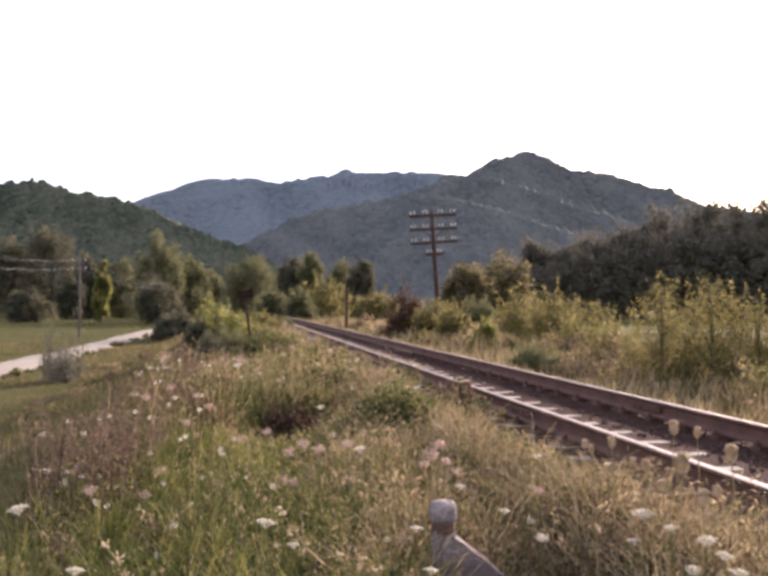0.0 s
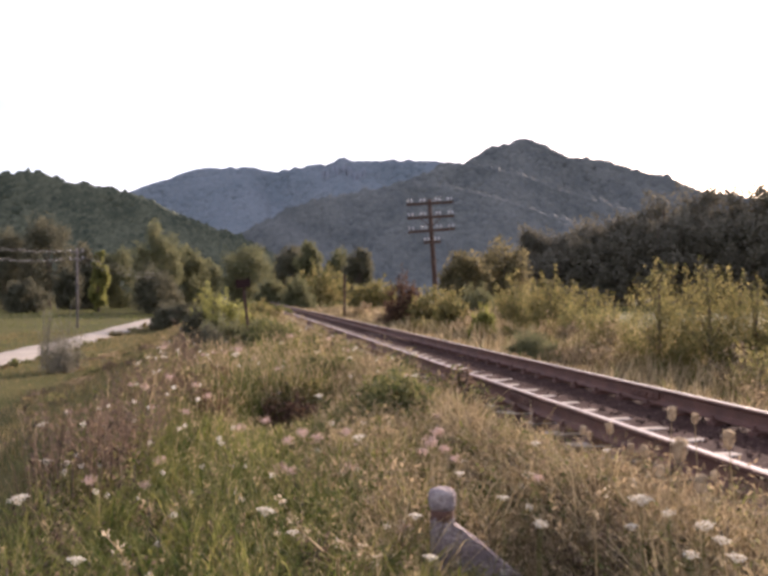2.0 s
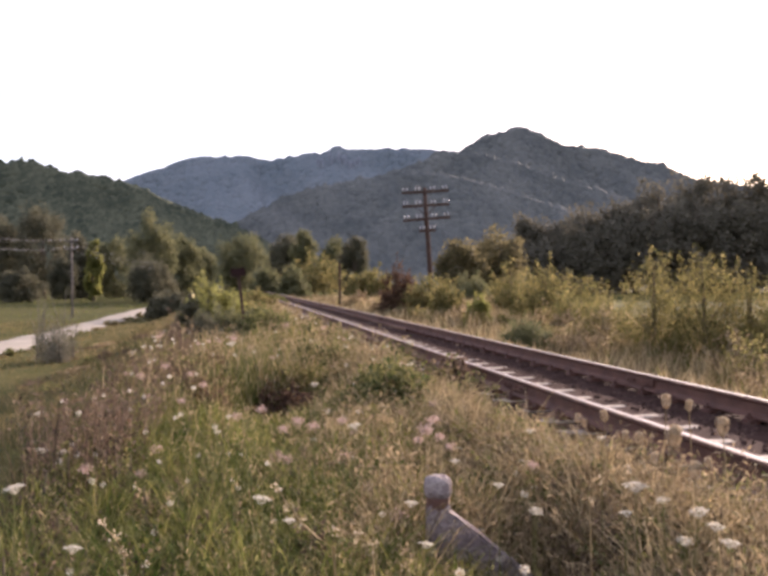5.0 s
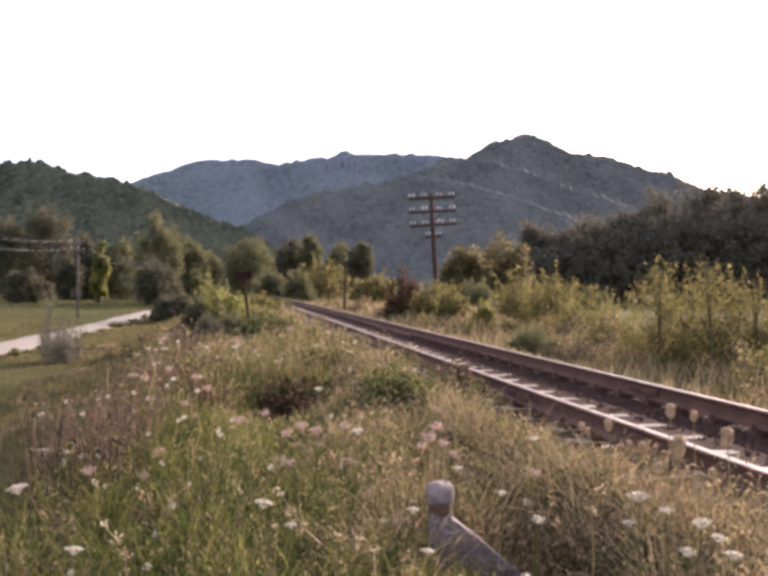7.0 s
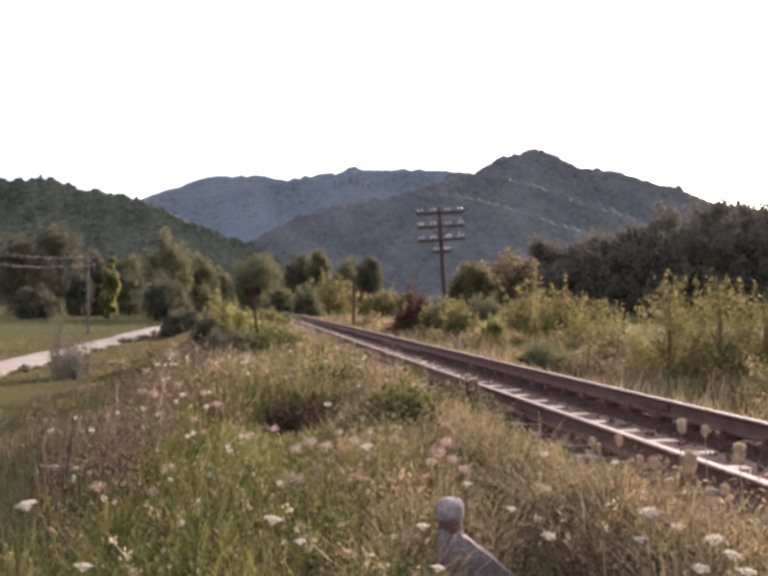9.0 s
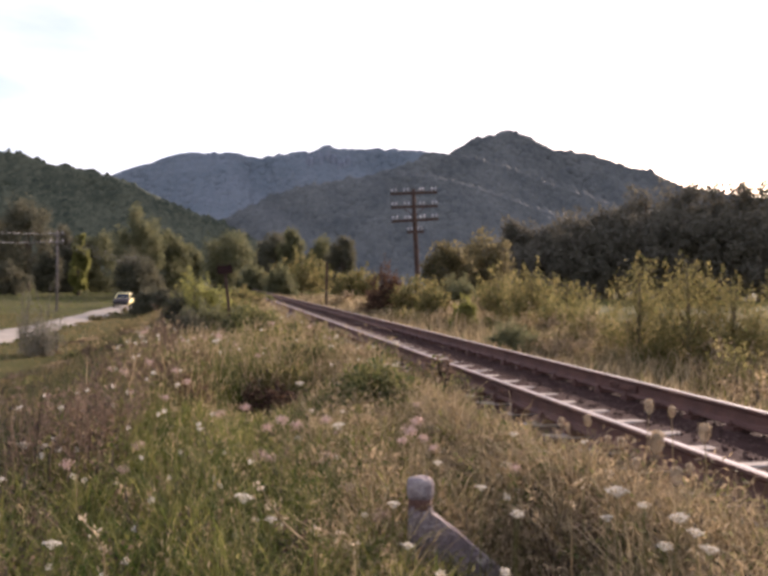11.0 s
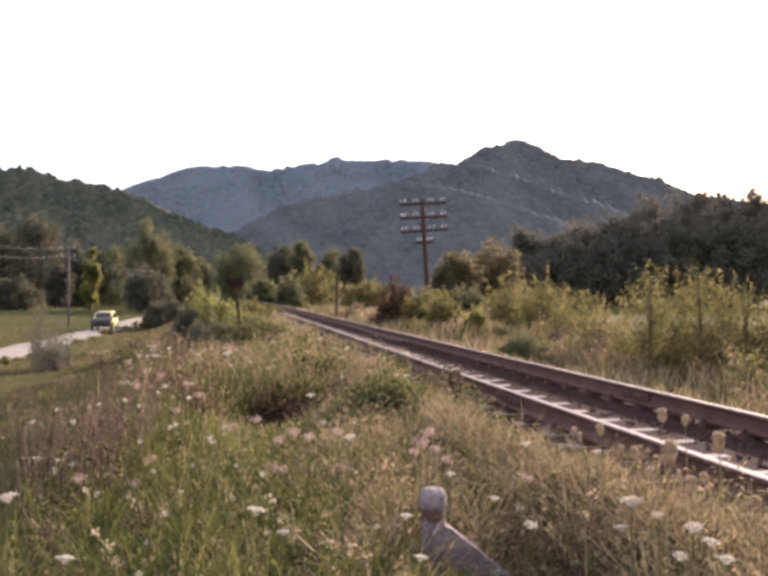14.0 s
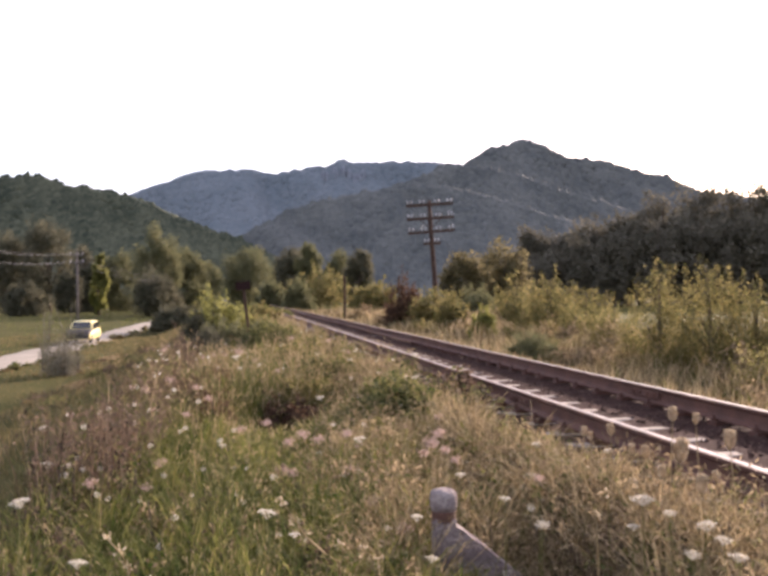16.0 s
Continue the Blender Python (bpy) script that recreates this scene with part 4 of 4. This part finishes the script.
    for i in range(40):
        q = i * 2.4
        r = 0.021 * (0.72 + 0.28 * math.sin(i * 1.7))
        c, s = math.cos(q), math.sin(q)
        lift = 0.006 * math.sin(i * 2.9)
        sh.tube([(0, 0, -0.036), (r * 0.72 * c, r * 0.72 * s, -0.022), (r * c, r * s, -0.002), (r * 0.82 * c, r * 0.82 * s, 0.016 + lift), (r * 0.3 * c, r * 0.3 * s, 0.027 + lift)], 0.0007, 3)
        at = np.array([[r * 0.55 * c, r * 0.55 * s, 0.018 + lift]]) + rng.normal(0, 0.005, (7, 3))
        pairs.append(leaf_arrays(at, np.full(7, 0.005), rng, 1.2))
    v, f = joined(pairs)
    sh.add(v.tolist(), f.tolist())
    return sh.mesh("seed_head", SEEDHEAD)


def spray_mesh():
    rng = np.random.default_rng(23)
    at = unit(rng.normal(size=(170, 3))) * rng.uniform(0.3, 1, (170, 1)) * np.array([0.045, 0.045, 0.03])
    v, f = leaf_arrays(at, rng.uniform(0.006, 0.012, 170), rng, 1.1)
    return array_mesh("spray", v, f, PINK)


def button_mesh():
    rng = np.random.default_rng(24)
    at = unit(rng.normal(size=(60, 3))) * np.array([0.016, 0.016, 0.012])
    v, f = leaf_arrays(at, rng.uniform(0.005, 0.009, 60), rng, 1.1)
    return array_mesh("button", v, f, UMBEL)


HEADS = {"umbel": umbel_mesh(), "seed_head": nest_mesh(), "spray": spray_mesh(), "button": button_mesh()}
FLOWER_TAGS = {"umbel": ("wild_carrot", "white flat topped wild carrot in flower", "wild flower", "wild carrots in flower"),
               "seed_head": ("dry_wild_carrot", "dry tan wild carrot with a curled seed head", "wild flower", "dry wild carrots"),
               "spray": ("pink_yarrow", "faded pink flower spray above the grass", "wild flower", "pink flower sprays"),
               "button": ("white_daisy", "small off white flower head in the grass", "wild flower", "small white flowers")}


def flower(kind, x, y, z, size, seed):
    rng = random.Random(seed)
    if abs(x + 1.1) < 0.65 and 7.4 < y < 11.2:
        return
    name, label, category, group = FLOWER_TAGS[kind]
    z0 = ground_at(x, y) - 0.02
    ob = new(name)
    ob.matrix_basis = Matrix.Translation((x, y, z0))
    tagged(ob, label, category, group)
    h = max(z - z0, 0.08)
    dx, dy = rng.uniform(-0.1, 0.1) * h, rng.uniform(-0.1, 0.1) * h
    stem = Shape().tube([(-dx, -dy, 0), (-dx * 0.4, -dy * 0.4, h * 0.5), (0, 0, h - 0.02 * size)], [0.0035, 0.003, 0.002], 5)
    part("stem", stem.mesh("stem", DRY if kind == "seed_head" else WEEDLEAF), ob)
    head = tagged(part("flower_head", HEADS[kind], ob), kind="stuff")
    head.matrix_basis = Matrix.Translation((0, 0, h)) @ pose(0, 0, 0, rng.uniform(-14, 14), rng.uniform(-14, 14), rng.uniform(0, 360)) @ Matrix.Scale(size, 4)


PICKED = [("seed_head", 1390, 945, 3.6, 1.5), ("seed_head", 1490, 925, 3.6, 1.2), ("seed_head", 1374, 872, 3.9, 1.0), ("seed_head", 1421, 882, 3.9, 0.8), ("seed_head", 1247, 902, 4.2, 0.9), ("seed_head", 1290, 943, 4.0, 0.8),
          ("seed_head", 1318, 948, 4.0, 0.9), ("seed_head", 1432, 1015, 3.3, 1.1), ("seed_head", 1350, 990, 3.6, 0.8), ("seed_head", 1192, 905, 4.6, 0.8), ("seed_head", 1460, 1000, 3.6, 0.7), ("seed_head", 1205, 915, 4.6, 0.7),
          ("umbel", 40, 1036, 3.3, 1.1), ("umbel", 545, 1063, 3.1, 1.0), ("umbel", 158, 1160, 2.9, 0.9), ("umbel", 1440, 1100, 3.0, 1.0), ("umbel", 1310, 1045, 3.2, 1.2), ("umbel", 1240, 945, 4.0, 0.6), ("umbel", 1475, 1130, 3.0, 0.9),
          ("umbel", 600, 1108, 3.0, 0.6), ("umbel", 880, 1160, 2.9, 0.7), ("umbel", 1505, 1165, 2.9, 0.9), ("umbel", 735, 915, 4.8, 1.1), ("umbel", 850, 1075, 3.4, 0.8), ("umbel", 655, 830, 6.5, 1.0), ("umbel", 850, 745, 9.0, 1.2),
          ("umbel", 940, 990, 4.4, 0.8), ("umbel", 1105, 1095, 3.2, 0.8), ("umbel", 1095, 930, 4.8, 0.8), ("umbel", 500, 800, 8.0, 1.2), ("umbel", 485, 745, 10.0, 1.6), ("umbel", 455, 925, 5.0, 0.7), ("umbel", 90, 885, 6.0, 1.0),
          ("umbel", 1290, 1100, 3.1, 0.7), ("umbel", 1410, 1160, 2.9, 0.8), ("umbel", 1030, 1040, 3.6, 0.7), ("umbel", 1365, 1075, 3.2, 0.7),
          ("spray", 880, 925, 4.9, 1.4), ("spray", 895, 905, 5.0, 1.2), ("spray", 620, 905, 5.2, 1.3), ("spray", 650, 915, 5.2, 1.1), ("spray", 590, 920, 5.2, 1.1), ("spray", 865, 945, 4.9, 1.0), ("spray", 490, 735, 11, 1.8), ("spray", 300, 810, 8, 1.4),
          ("spray", 710, 905, 5.0, 1.0), ("spray", 910, 940, 4.8, 1.0), ("spray", 350, 790, 8.6, 1.3), ("spray", 545, 880, 5.6, 1.0), ("spray", 930, 960, 4.7, 0.9), ("spray", 1100, 1000, 4.0, 0.8)]
for i, (kind, bx, ry, y, size) in enumerate(PICKED):
    flower(kind, bearing(bx) * y, y, EYE + rise(ry) * y, size * (1.1 if kind == "seed_head" else 0.85), i)
frng = random.Random(77)
for i in range(150):
    y = 2.7 * (22 / 2.7) ** frng.random()
    a = frng.uniform(-1.6, 2.2)
    x = a - SKEW * y
    z = ground_at(x, y) + float(bank_height(np.array(a), np.array(y))) * frng.uniform(0.75, 1.3)
    kind = frng.choice(("button", "button", "umbel", "spray", "button"))
    flower("button" if y < 4.2 else kind, x, y, z, frng.uniform(0.6, 1.1) * (1 + y / 25), 1000 + i)

for i in range(60):
    y = 5.0 * (14 / 5.0) ** frng.random()
    a = frng.uniform(-1.1, 0.9)
    x = a - SKEW * y
    z = ground_at(x, y) + float(bank_height(np.array(a), np.array(y))) * frng.uniform(0.9, 1.35)
    flower(frng.choice(("button", "button", "button", "spray")), x, y, z, frng.uniform(0.9, 1.5), 2000 + i)


def dry_stem(points, y, seed):
    """A pale dead stem that arches over the grass, with tufts of seed left on it."""
    rng = np.random.default_rng(seed)
    path = [Vector((bearing(bx) * (y + 0.05 * k), y + 0.05 * k, EYE + rise(ry) * (y + 0.05 * k))) for k, (bx, ry) in enumerate(points)]
    foot = path[-1].copy()
    foot.z = ground_at(foot.x, foot.y) - 0.02
    ob = new("dead_weed")
    ob.matrix_basis = Matrix.Translation(foot)
    tagged(ob, "pale dead weed arching over the grass of the bank", "weed", "dead weeds on the bank")
    local = [p - foot for p in path] + [Vector((0.02, 0.02, 0))]
    part("stem", Shape().tube(local, [0.002 + 0.0008 * k for k in range(len(local))], 6).mesh("stem", DRY, True), ob)
    for p in local[:3]:
        v, f = leaf_arrays(np.array(p)[None] + rng.normal(0, 0.01, (14, 3)), rng.uniform(0.006, 0.012, 14), rng)
        tagged(part("seed_tuft", array_mesh("seed_tuft", v, f, SEEDHEAD), ob, "tan seed tuft"), kind="stuff")


dry_stem([(575, 1042), (600, 1078), (622, 1112), (655, 1142), (690, 1166)], 3.0, 41)
dry_stem([(690, 1128), (735, 1140), (770, 1162)], 2.9, 42)
dry_stem([(1295, 1010), (1240, 1030), (1215, 1075)], 3.3, 43)
dry_stem([(215, 1110), (245, 1140), (262, 1170)], 3.0, 44)


# ---- poles, signs and posts ----
def insulator_mesh():
    return Shape().turned([(0.012, -0.05), (0.012, 0.02), (0.042, 0.025), (0.05, 0.05), (0.035, 0.075), (0.046, 0.09), (0.036, 0.125), (0.018, 0.145)], 10).mesh("insulator", PORCELAIN, True)


INSULATOR = insulator_mesh()


def telegraph_pole():
    sway = random.Random(12)
    y = 39.0
    x = bearing(896) * y
    z0 = ground_at(x, y)
    h = EYE + rise(429) * y - z0
    ob = new("telegraph_pole")
    ob.matrix_basis = Matrix.Translation((x, y, z0 - 0.05)) @ pose(0, 0, 0, 0, -3.0, 0)
    tagged(ob, "leaning dark timber telegraph pole with four crossarms and white insulators", "telegraph pole")
    part("pole", Shape().tube([(0, 0, 0), (0.02, 0, h * 0.4), (-0.01, 0, h * 0.75), (0, 0, h)], [0.125, 0.115, 0.1, 0.085], 10).mesh("pole", POLEWOOD, True), ob)
    for drop, half, count in ((0.2, 1.1, 8), (0.84, 1.1, 8), (1.47, 1.1, 8), (2.02, 0.4, 4)):
        arm = part("crossarm", Shape().box(0, 0, 0, 2 * half, 0.1, 0.12, bevel=0.012).mesh("crossarm", POLEWOOD), ob, "squared timber crossarm", Matrix.Translation((0, -0.13, h - drop)) @ pose(0, 0, 0, 0, sway.uniform(-1, 1), sway.uniform(-2, 2)))
        for i in range(count):
            side = -1 if i < count // 2 else 1
            j = i % (count // 2)
            pos = side * (half - 0.08 - (j // 2) * 0.58 - (j % 2) * 0.17)
            part("insulator", INSULATOR, arm, "white porcelain insulator", Matrix.Translation((pos, 0, 0.1)))
    brace = Shape().tube([(-0.55, -0.13, h - 0.84), (0, -0.1, h - 1.3)], 0.018, 5)
    part("brace", brace.mesh("brace", POLEWOOD), ob)
    part("brace", Shape().tube([(0.55, -0.13, h - 0.84), (0, -0.1, h - 1.3)], 0.018, 5).mesh("brace", POLEWOOD), ob)


telegraph_pole()


def wire_pole(x, y, top):
    z0 = ground_at(x, y)
    h = top - z0
    ob = new("utility_pole")
    ob.matrix_basis = Matrix.Translation((x, y, z0 - 0.05))
    tagged(ob, "slim grey timber utility pole beside the gravel road", "utility pole", "utility poles along the road")
    part("pole", Shape().tube([(0, 0, 0), (0, 0, h * 0.5), (0, 0, h)], [0.10, 0.085, 0.065], 9).mesh("pole", GREYWOOD, True), ob)
    for drop in (0.35, 0.95):
        arm = part("crossarm", Shape().box(0, 0, 0, 1.1, 0.08, 0.09, bevel=0.01).mesh("crossarm", GREYWOOD), ob, "", Matrix.Translation((0, -0.1, h - drop)))
        for q in (-0.48, 0.48):
            part("insulator", INSULATOR, arm, "white porcelain insulator", Matrix.Translation((q, 0, 0.08)))
    return [(x + q, y - 0.1, top - drop + 0.13) for drop in (0.35, 0.95) for q in (-0.48, 0.48)]


POLE_TOPS = [wire_pole(-17.9, 25.0, 4.5), wire_pole(-23.75, 65.0, 4.85), wire_pole(-30.6, 119.0, 4.4)]
for first, second in zip(POLE_TOPS, POLE_TOPS[1:]):
    for p, q in zip(first, second):
        line = [tuple(Vector(p).lerp(Vector(q), k / 14) - Vector((0, 0, 0.75 * 4 * (k / 14) * (1 - k / 14)))) for k in range(15)]
        tagged(part("power_line", Shape().tube(line, 0.006, 5).mesh("power_line", WIRE, True)), "sagging power line strung between utility poles", "power line", "power lines along the road")


def board_sign():
    y = 20.5
    x = bearing(516) * y
    z0 = ground_at(x, y)
    top = EYE + rise(592) * y - z0
    ob = new("track_sign")
    ob.matrix_basis = Matrix.Translation((x, y, z0)) @ pose(0, 0, 0, 0, -6.0, 8)
    tagged(ob, "small dark board sign on a leaning post beside the track", "railway sign")
    part("post", Shape().box(0, 0, top / 2, 0.075, 0.075, top, bevel=0.01).mesh("post", POLEWOOD), ob)
    part("board", Shape().box(0, -0.06, top - 0.1, 0.36, 0.03, 0.2, bevel=0.012).mesh("board", DARKSIGN), ob, "dark rusted board")
    for q in (-0.12, 0.12):
        part("cap", Shape().box(q, -0.06, top - 0.005, 0.08, 0.05, 0.05, bevel=0.01).mesh("cap", DARKSIGN), ob)


board_sign()


def line_post():
    y = 45.0
    x = bearing(707.5) * y
    z0 = ground_at(x, y)
    top = EYE + rise(586) * y - z0
    ob = new("line_post")
    ob.matrix_basis = Matrix.Translation((x, y, z0))
    tagged(ob, "dark upright timber marker post beside the rails", "marker post")
    part("post", Shape().box(0, 0, top / 2, 0.13, 0.13, top, bevel=0.015).mesh("post", POLEWOOD), ob)
    part("cap", Shape().turned([(0.1, top), (0.08, top + 0.03), (0.01, top + 0.08)], 4, pose(0, 0, 0, 0, 0, 45)).mesh("cap", DARKSIGN), ob)


line_post()


def stub_post():
    """A short post with a knob head and a sloping buttress beside it."""
    y = 4.2
    x = bearing(904) * y
    z0 = ground_at(x, y)
    top = EYE + rise(1019) * y - z0
    ob = new("stub_post")
    ob.matrix_basis = Matrix.Translation((x, y, z0))
    tagged(ob, "weathered grey concrete stub post with knob head and buttress", "post")
    body = bmesh.new()
    bmesh.ops.create_cube(body, size=1.0)
    for q in body.verts:
        q.co = Vector((q.co.x * 0.115, q.co.y * 0.12, (q.co.z + 0.5) * (top - 0.145)))
    bmesh.ops.subdivide_edges(body, edges=body.edges[:], cuts=3, use_grid_fill=True)
    for q in body.verts:
        q.co += noise.noise_vector(q.co * 14) * 0.008
    bmesh.ops.bevel(body, geom=[e for e in body.edges if e.calc_face_angle(0) > 1.0], offset=0.012, segments=2, affect="EDGES")
    me = bpy.data.meshes.new("shaft")
    body.to_mesh(me)
    body.free()
    me.materials.append(CONCRETE)
    part("shaft", me, ob)
    part("neck", Shape().turned([(0.062, top - 0.165), (0.06, top - 0.15), (0.06, top - 0.12), (0.062, top - 0.1)], 12).mesh("neck", RUST, True), ob, "dark red brown band under the knob")
    head = bmesh.new()
    bmesh.ops.create_uvsphere(head, u_segments=20, v_segments=14, radius=1.0)
    for q in head.verts:
        c = q.co
        r = (math.hypot(c.x, c.y) ** 3.6 + abs(c.z) ** 3.6) ** (-1 / 3.6)
        q.co = Vector((c.x * r * 0.070, c.y * r * 0.070, top - 0.061 + c.z * r * 0.061))
        q.co += noise.noise_vector(q.co * 22) * 0.005
    for fc in head.faces:
        fc.smooth = True
    me = bpy.data.meshes.new("knob")
    head.to_mesh(me)
    head.free()
    me.materials.append(CONCRETE)
    part("knob", me, ob)
    slab = bmesh.new()
    outline = [(-0.05, top - 0.16), (0.045, top - 0.165), (0.2, top - 0.285), (0.66, top - 0.67), (0.62, top - 0.80), (0.46, top - 0.71), (0.13, top - 0.42), (0.03, top - 0.44), (-0.05, top - 0.38)]
    front = [slab.verts.new((px, -0.055, pz)) for px, pz in outline]
    back = [slab.verts.new((px, 0.05, pz)) for px, pz in outline]
    slab.faces.new(front)
    slab.faces.new(back[::-1])
    for k in range(len(outline)):
        slab.faces.new((front[k - 1], front[k], back[k], back[k - 1]))
    bmesh.ops.recalc_face_normals(slab, faces=slab.faces[:])
    bmesh.ops.bevel(slab, geom=slab.edges[:], offset=0.014, segments=2, affect="EDGES")
    bmesh.ops.triangulate(slab, faces=slab.faces[:])
    bmesh.ops.subdivide_edges(slab, edges=[e for e in slab.edges if e.calc_length() > 0.06], cuts=3)
    for q in slab.verts:
        q.co += noise.noise_vector(q.co * 13 + Vector((3, 1, 2))) * 0.009
    me = bpy.data.meshes.new("buttress")
    slab.to_mesh(me)
    slab.free()
    me.materials.append(CONCRETE)
    part("buttress", me, ob, "broken sloping concrete buttress")


stub_post()


# ---- the car ----
def loft(stations, ring):
    sh = Shape()
    rows = [[(x * w, y, z0 + (z1 - z0) * k) for x, k in ring] for y, w, z0, z1 in stations]
    n = len(ring)
    sh.add([p for r in rows for p in r], [(j * n + i, j * n + (i + 1) % n, (j + 1) * n + (i + 1) % n, (j + 1) * n + i) for j in range(len(rows) - 1) for i in range(n)]
           + [tuple(range(n))[::-1], tuple((len(rows) - 1) * n + i for i in range(n))])
    return sh


def pane(corners, thick=0.012):
    a, b, c, d = [Vector(q) for q in corners]
    nrm = (b - a).cross(d - a).normalized() * thick
    return Shape().add([a, b, c, d, a + nrm, b + nrm, c + nrm, d + nrm], [(3, 2, 1, 0), (4, 5, 6, 7), (0, 1, 5, 4), (1, 2, 6, 5), (2, 3, 7, 6), (3, 0, 4, 7)])


def make_car():
    ob = new("car")
    tagged(ob, "pale yellow hatchback, front darkened for shade, driving on the gravel road", "car")
    ring = [(-0.9, 0), (-1, 0.12), (-1, 0.55), (-0.95, 0.9), (-0.86, 1), (0.86, 1), (0.95, 0.9), (1, 0.55), (1, 0.12), (0.9, 0)]
    body = loft([(-1.92, 0.68, 0.34, 0.80), (-1.86, 0.77, 0.26, 0.88), (-1.2, 0.81, 0.22, 0.90), (0.0, 0.82, 0.22, 0.90), (0.8, 0.81, 0.22, 0.89), (1.45, 0.79, 0.22, 0.82), (1.82, 0.75, 0.26, 0.74), (1.92, 0.66, 0.34, 0.66)], ring)
    part("body", body.mesh("body", YELLOW, True), ob)
    cabin = loft([(-1.82, 0.72, 0.86, 0.90), (-1.55, 0.66, 0.86, 1.36), (-1.2, 0.64, 0.86, 1.42), (-0.2, 0.64, 0.86, 1.43), (0.15, 0.65, 0.86, 1.37), (0.85, 0.72, 0.85, 0.89)], [(-1.08, 0), (-1.0, 0.85), (-0.86, 1), (0.86, 1), (1.0, 0.85), (1.08, 0)])
    part("cabin", cabin.mesh("cabin", YELLOW, True), ob)
    # Bonnet and nose get a dark colour for the front turned from the sun.
    part("bonnet", loft([(0.83, 0.80, 0.80, 0.905), (1.2, 0.795, 0.74, 0.875), (1.5, 0.785, 0.66, 0.825), (1.84, 0.755, 0.50, 0.745), (1.94, 0.675, 0.42, 0.67)], ring).mesh("bonnet", BONNET_SHADE, True), ob, "bonnet and nose darkened for shade")
    part("windscreen", pane([(-0.60, 0.80, 0.93), (-0.53, 0.22, 1.34), (0.53, 0.22, 1.34), (0.60, 0.80, 0.93)], 0.02).mesh("windscreen", GLASS), ob, "dark windscreen")
    part("rear_window", pane([(0.6, -1.83, 0.95), (0.53, -1.6, 1.31), (-0.53, -1.6, 1.31), (-0.6, -1.83, 0.95)], 0.02).mesh("rear_window", GLASS), ob)
    for side in (-1, 1):
        for y0, y1, t0, t1 in ((-0.32, 0.6, -0.28, 0.12), (-1.05, -0.4, -1.05, -0.36), (-1.55, -1.13, -1.4, -1.13)):
            q = [(side * 0.765, y0, 0.93), (side * 0.765, y1, 0.93), (side * 0.675, t1, 1.31), (side * 0.675, t0, 1.31)]
            part("side_window", pane(q if side > 0 else q[::-1], 0.014).mesh("side_window", GLASS), ob)
        part("headlight", Shape().box(side * 0.52, 1.92, 0.58, 0.26, 0.06, 0.15, bevel=0.02).mesh("headlight", LAMPGLASS), ob, "clear headlight")
        part("mirror", Shape().box(side * 0.86, 0.62, 0.95, 0.14, 0.08, 0.1, bevel=0.02).mesh("mirror", BLACK), ob)
        part("tail_light", Shape().box(side * 0.6, -1.9, 0.62, 0.2, 0.05, 0.14, bevel=0.015).mesh("tail_light", RUST), ob)
    part("grille", Shape().box(0, 1.93, 0.58, 0.74, 0.05, 0.13, bevel=0.01).mesh("grille", BLACK), ob, "black grille")
    part("front_bumper", Shape().box(0, 1.9, 0.38, 1.5, 0.14, 0.17, bevel=0.04).mesh("front_bumper", BLACK), ob, "black plastic bumper")
    part("rear_bumper", Shape().box(0, -1.9, 0.40, 1.5, 0.14, 0.17, bevel=0.04).mesh("rear_bumper", BLACK), ob, "black plastic bumper")
    tyre = Shape()
    prof = [(0.17, -0.075), (0.27, -0.085), (0.285, -0.06), (0.285, 0.06), (0.27, 0.085), (0.17, 0.075)]
    tyre.turned(prof, 20, pose(0, 0, 0, 0, 90, 0))
    tyre_me = tyre.mesh("tyre", BLACK, False)
    rim = Shape().turned([(0.165, -0.08), (0.12, -0.085), (0.05, -0.075), (0.05, 0.075), (0.12, 0.085), (0.165, 0.08)], 16, pose(0, 0, 0, 0, 90, 0))
    rim_me = rim.mesh("rim", CHROME, False)
    wheels = []
    for x in (-0.73, 0.73):
        for y in (-1.2, 1.22):
            w = part("wheel", tyre_me, ob, "", Matrix.Translation((x, y, 0.285)))
            part("rim", rim_me, w, "dull steel rim")
            wheels.append((w, x, y))
    return ob, wheels


CAR, WHEELS = make_car()
CAR.scale = (0.88, 0.88, 0.88)   # scaled to fit its size in the camera's view, 3.4 m long


def motions():
    radius, size = 0.285, 0.88

    def travelled(t):
        """Metres driven since the start: brisk while the bush hides it from the camera, then slower."""
        if t < 10.4:
            return 9.5 * t
        if t < 10.9:
            q = t - 10.4
            return 98.8 + 9.5 * q - 4.5 * q * q
        return 102.425 + 5.0 * (t - 10.9)

    def place(t):
        y = 74.4 + 102.425 - travelled(t)
        x = road_x(y)
        return pose(x, y, ground_at(x, y) + 0.05, 0, 0, 188.25)

    walk(CAR, [(i * 0.25, place(i * 0.25)) for i in range(65)])
    for w, x, y in WHEELS:
        walk(w, [(i / 30, Matrix.Translation((x, y, radius)) @ Matrix.Rotation(-travelled(i / 30) / (radius * size), 4, "X")) for i in range(481)])


motions()
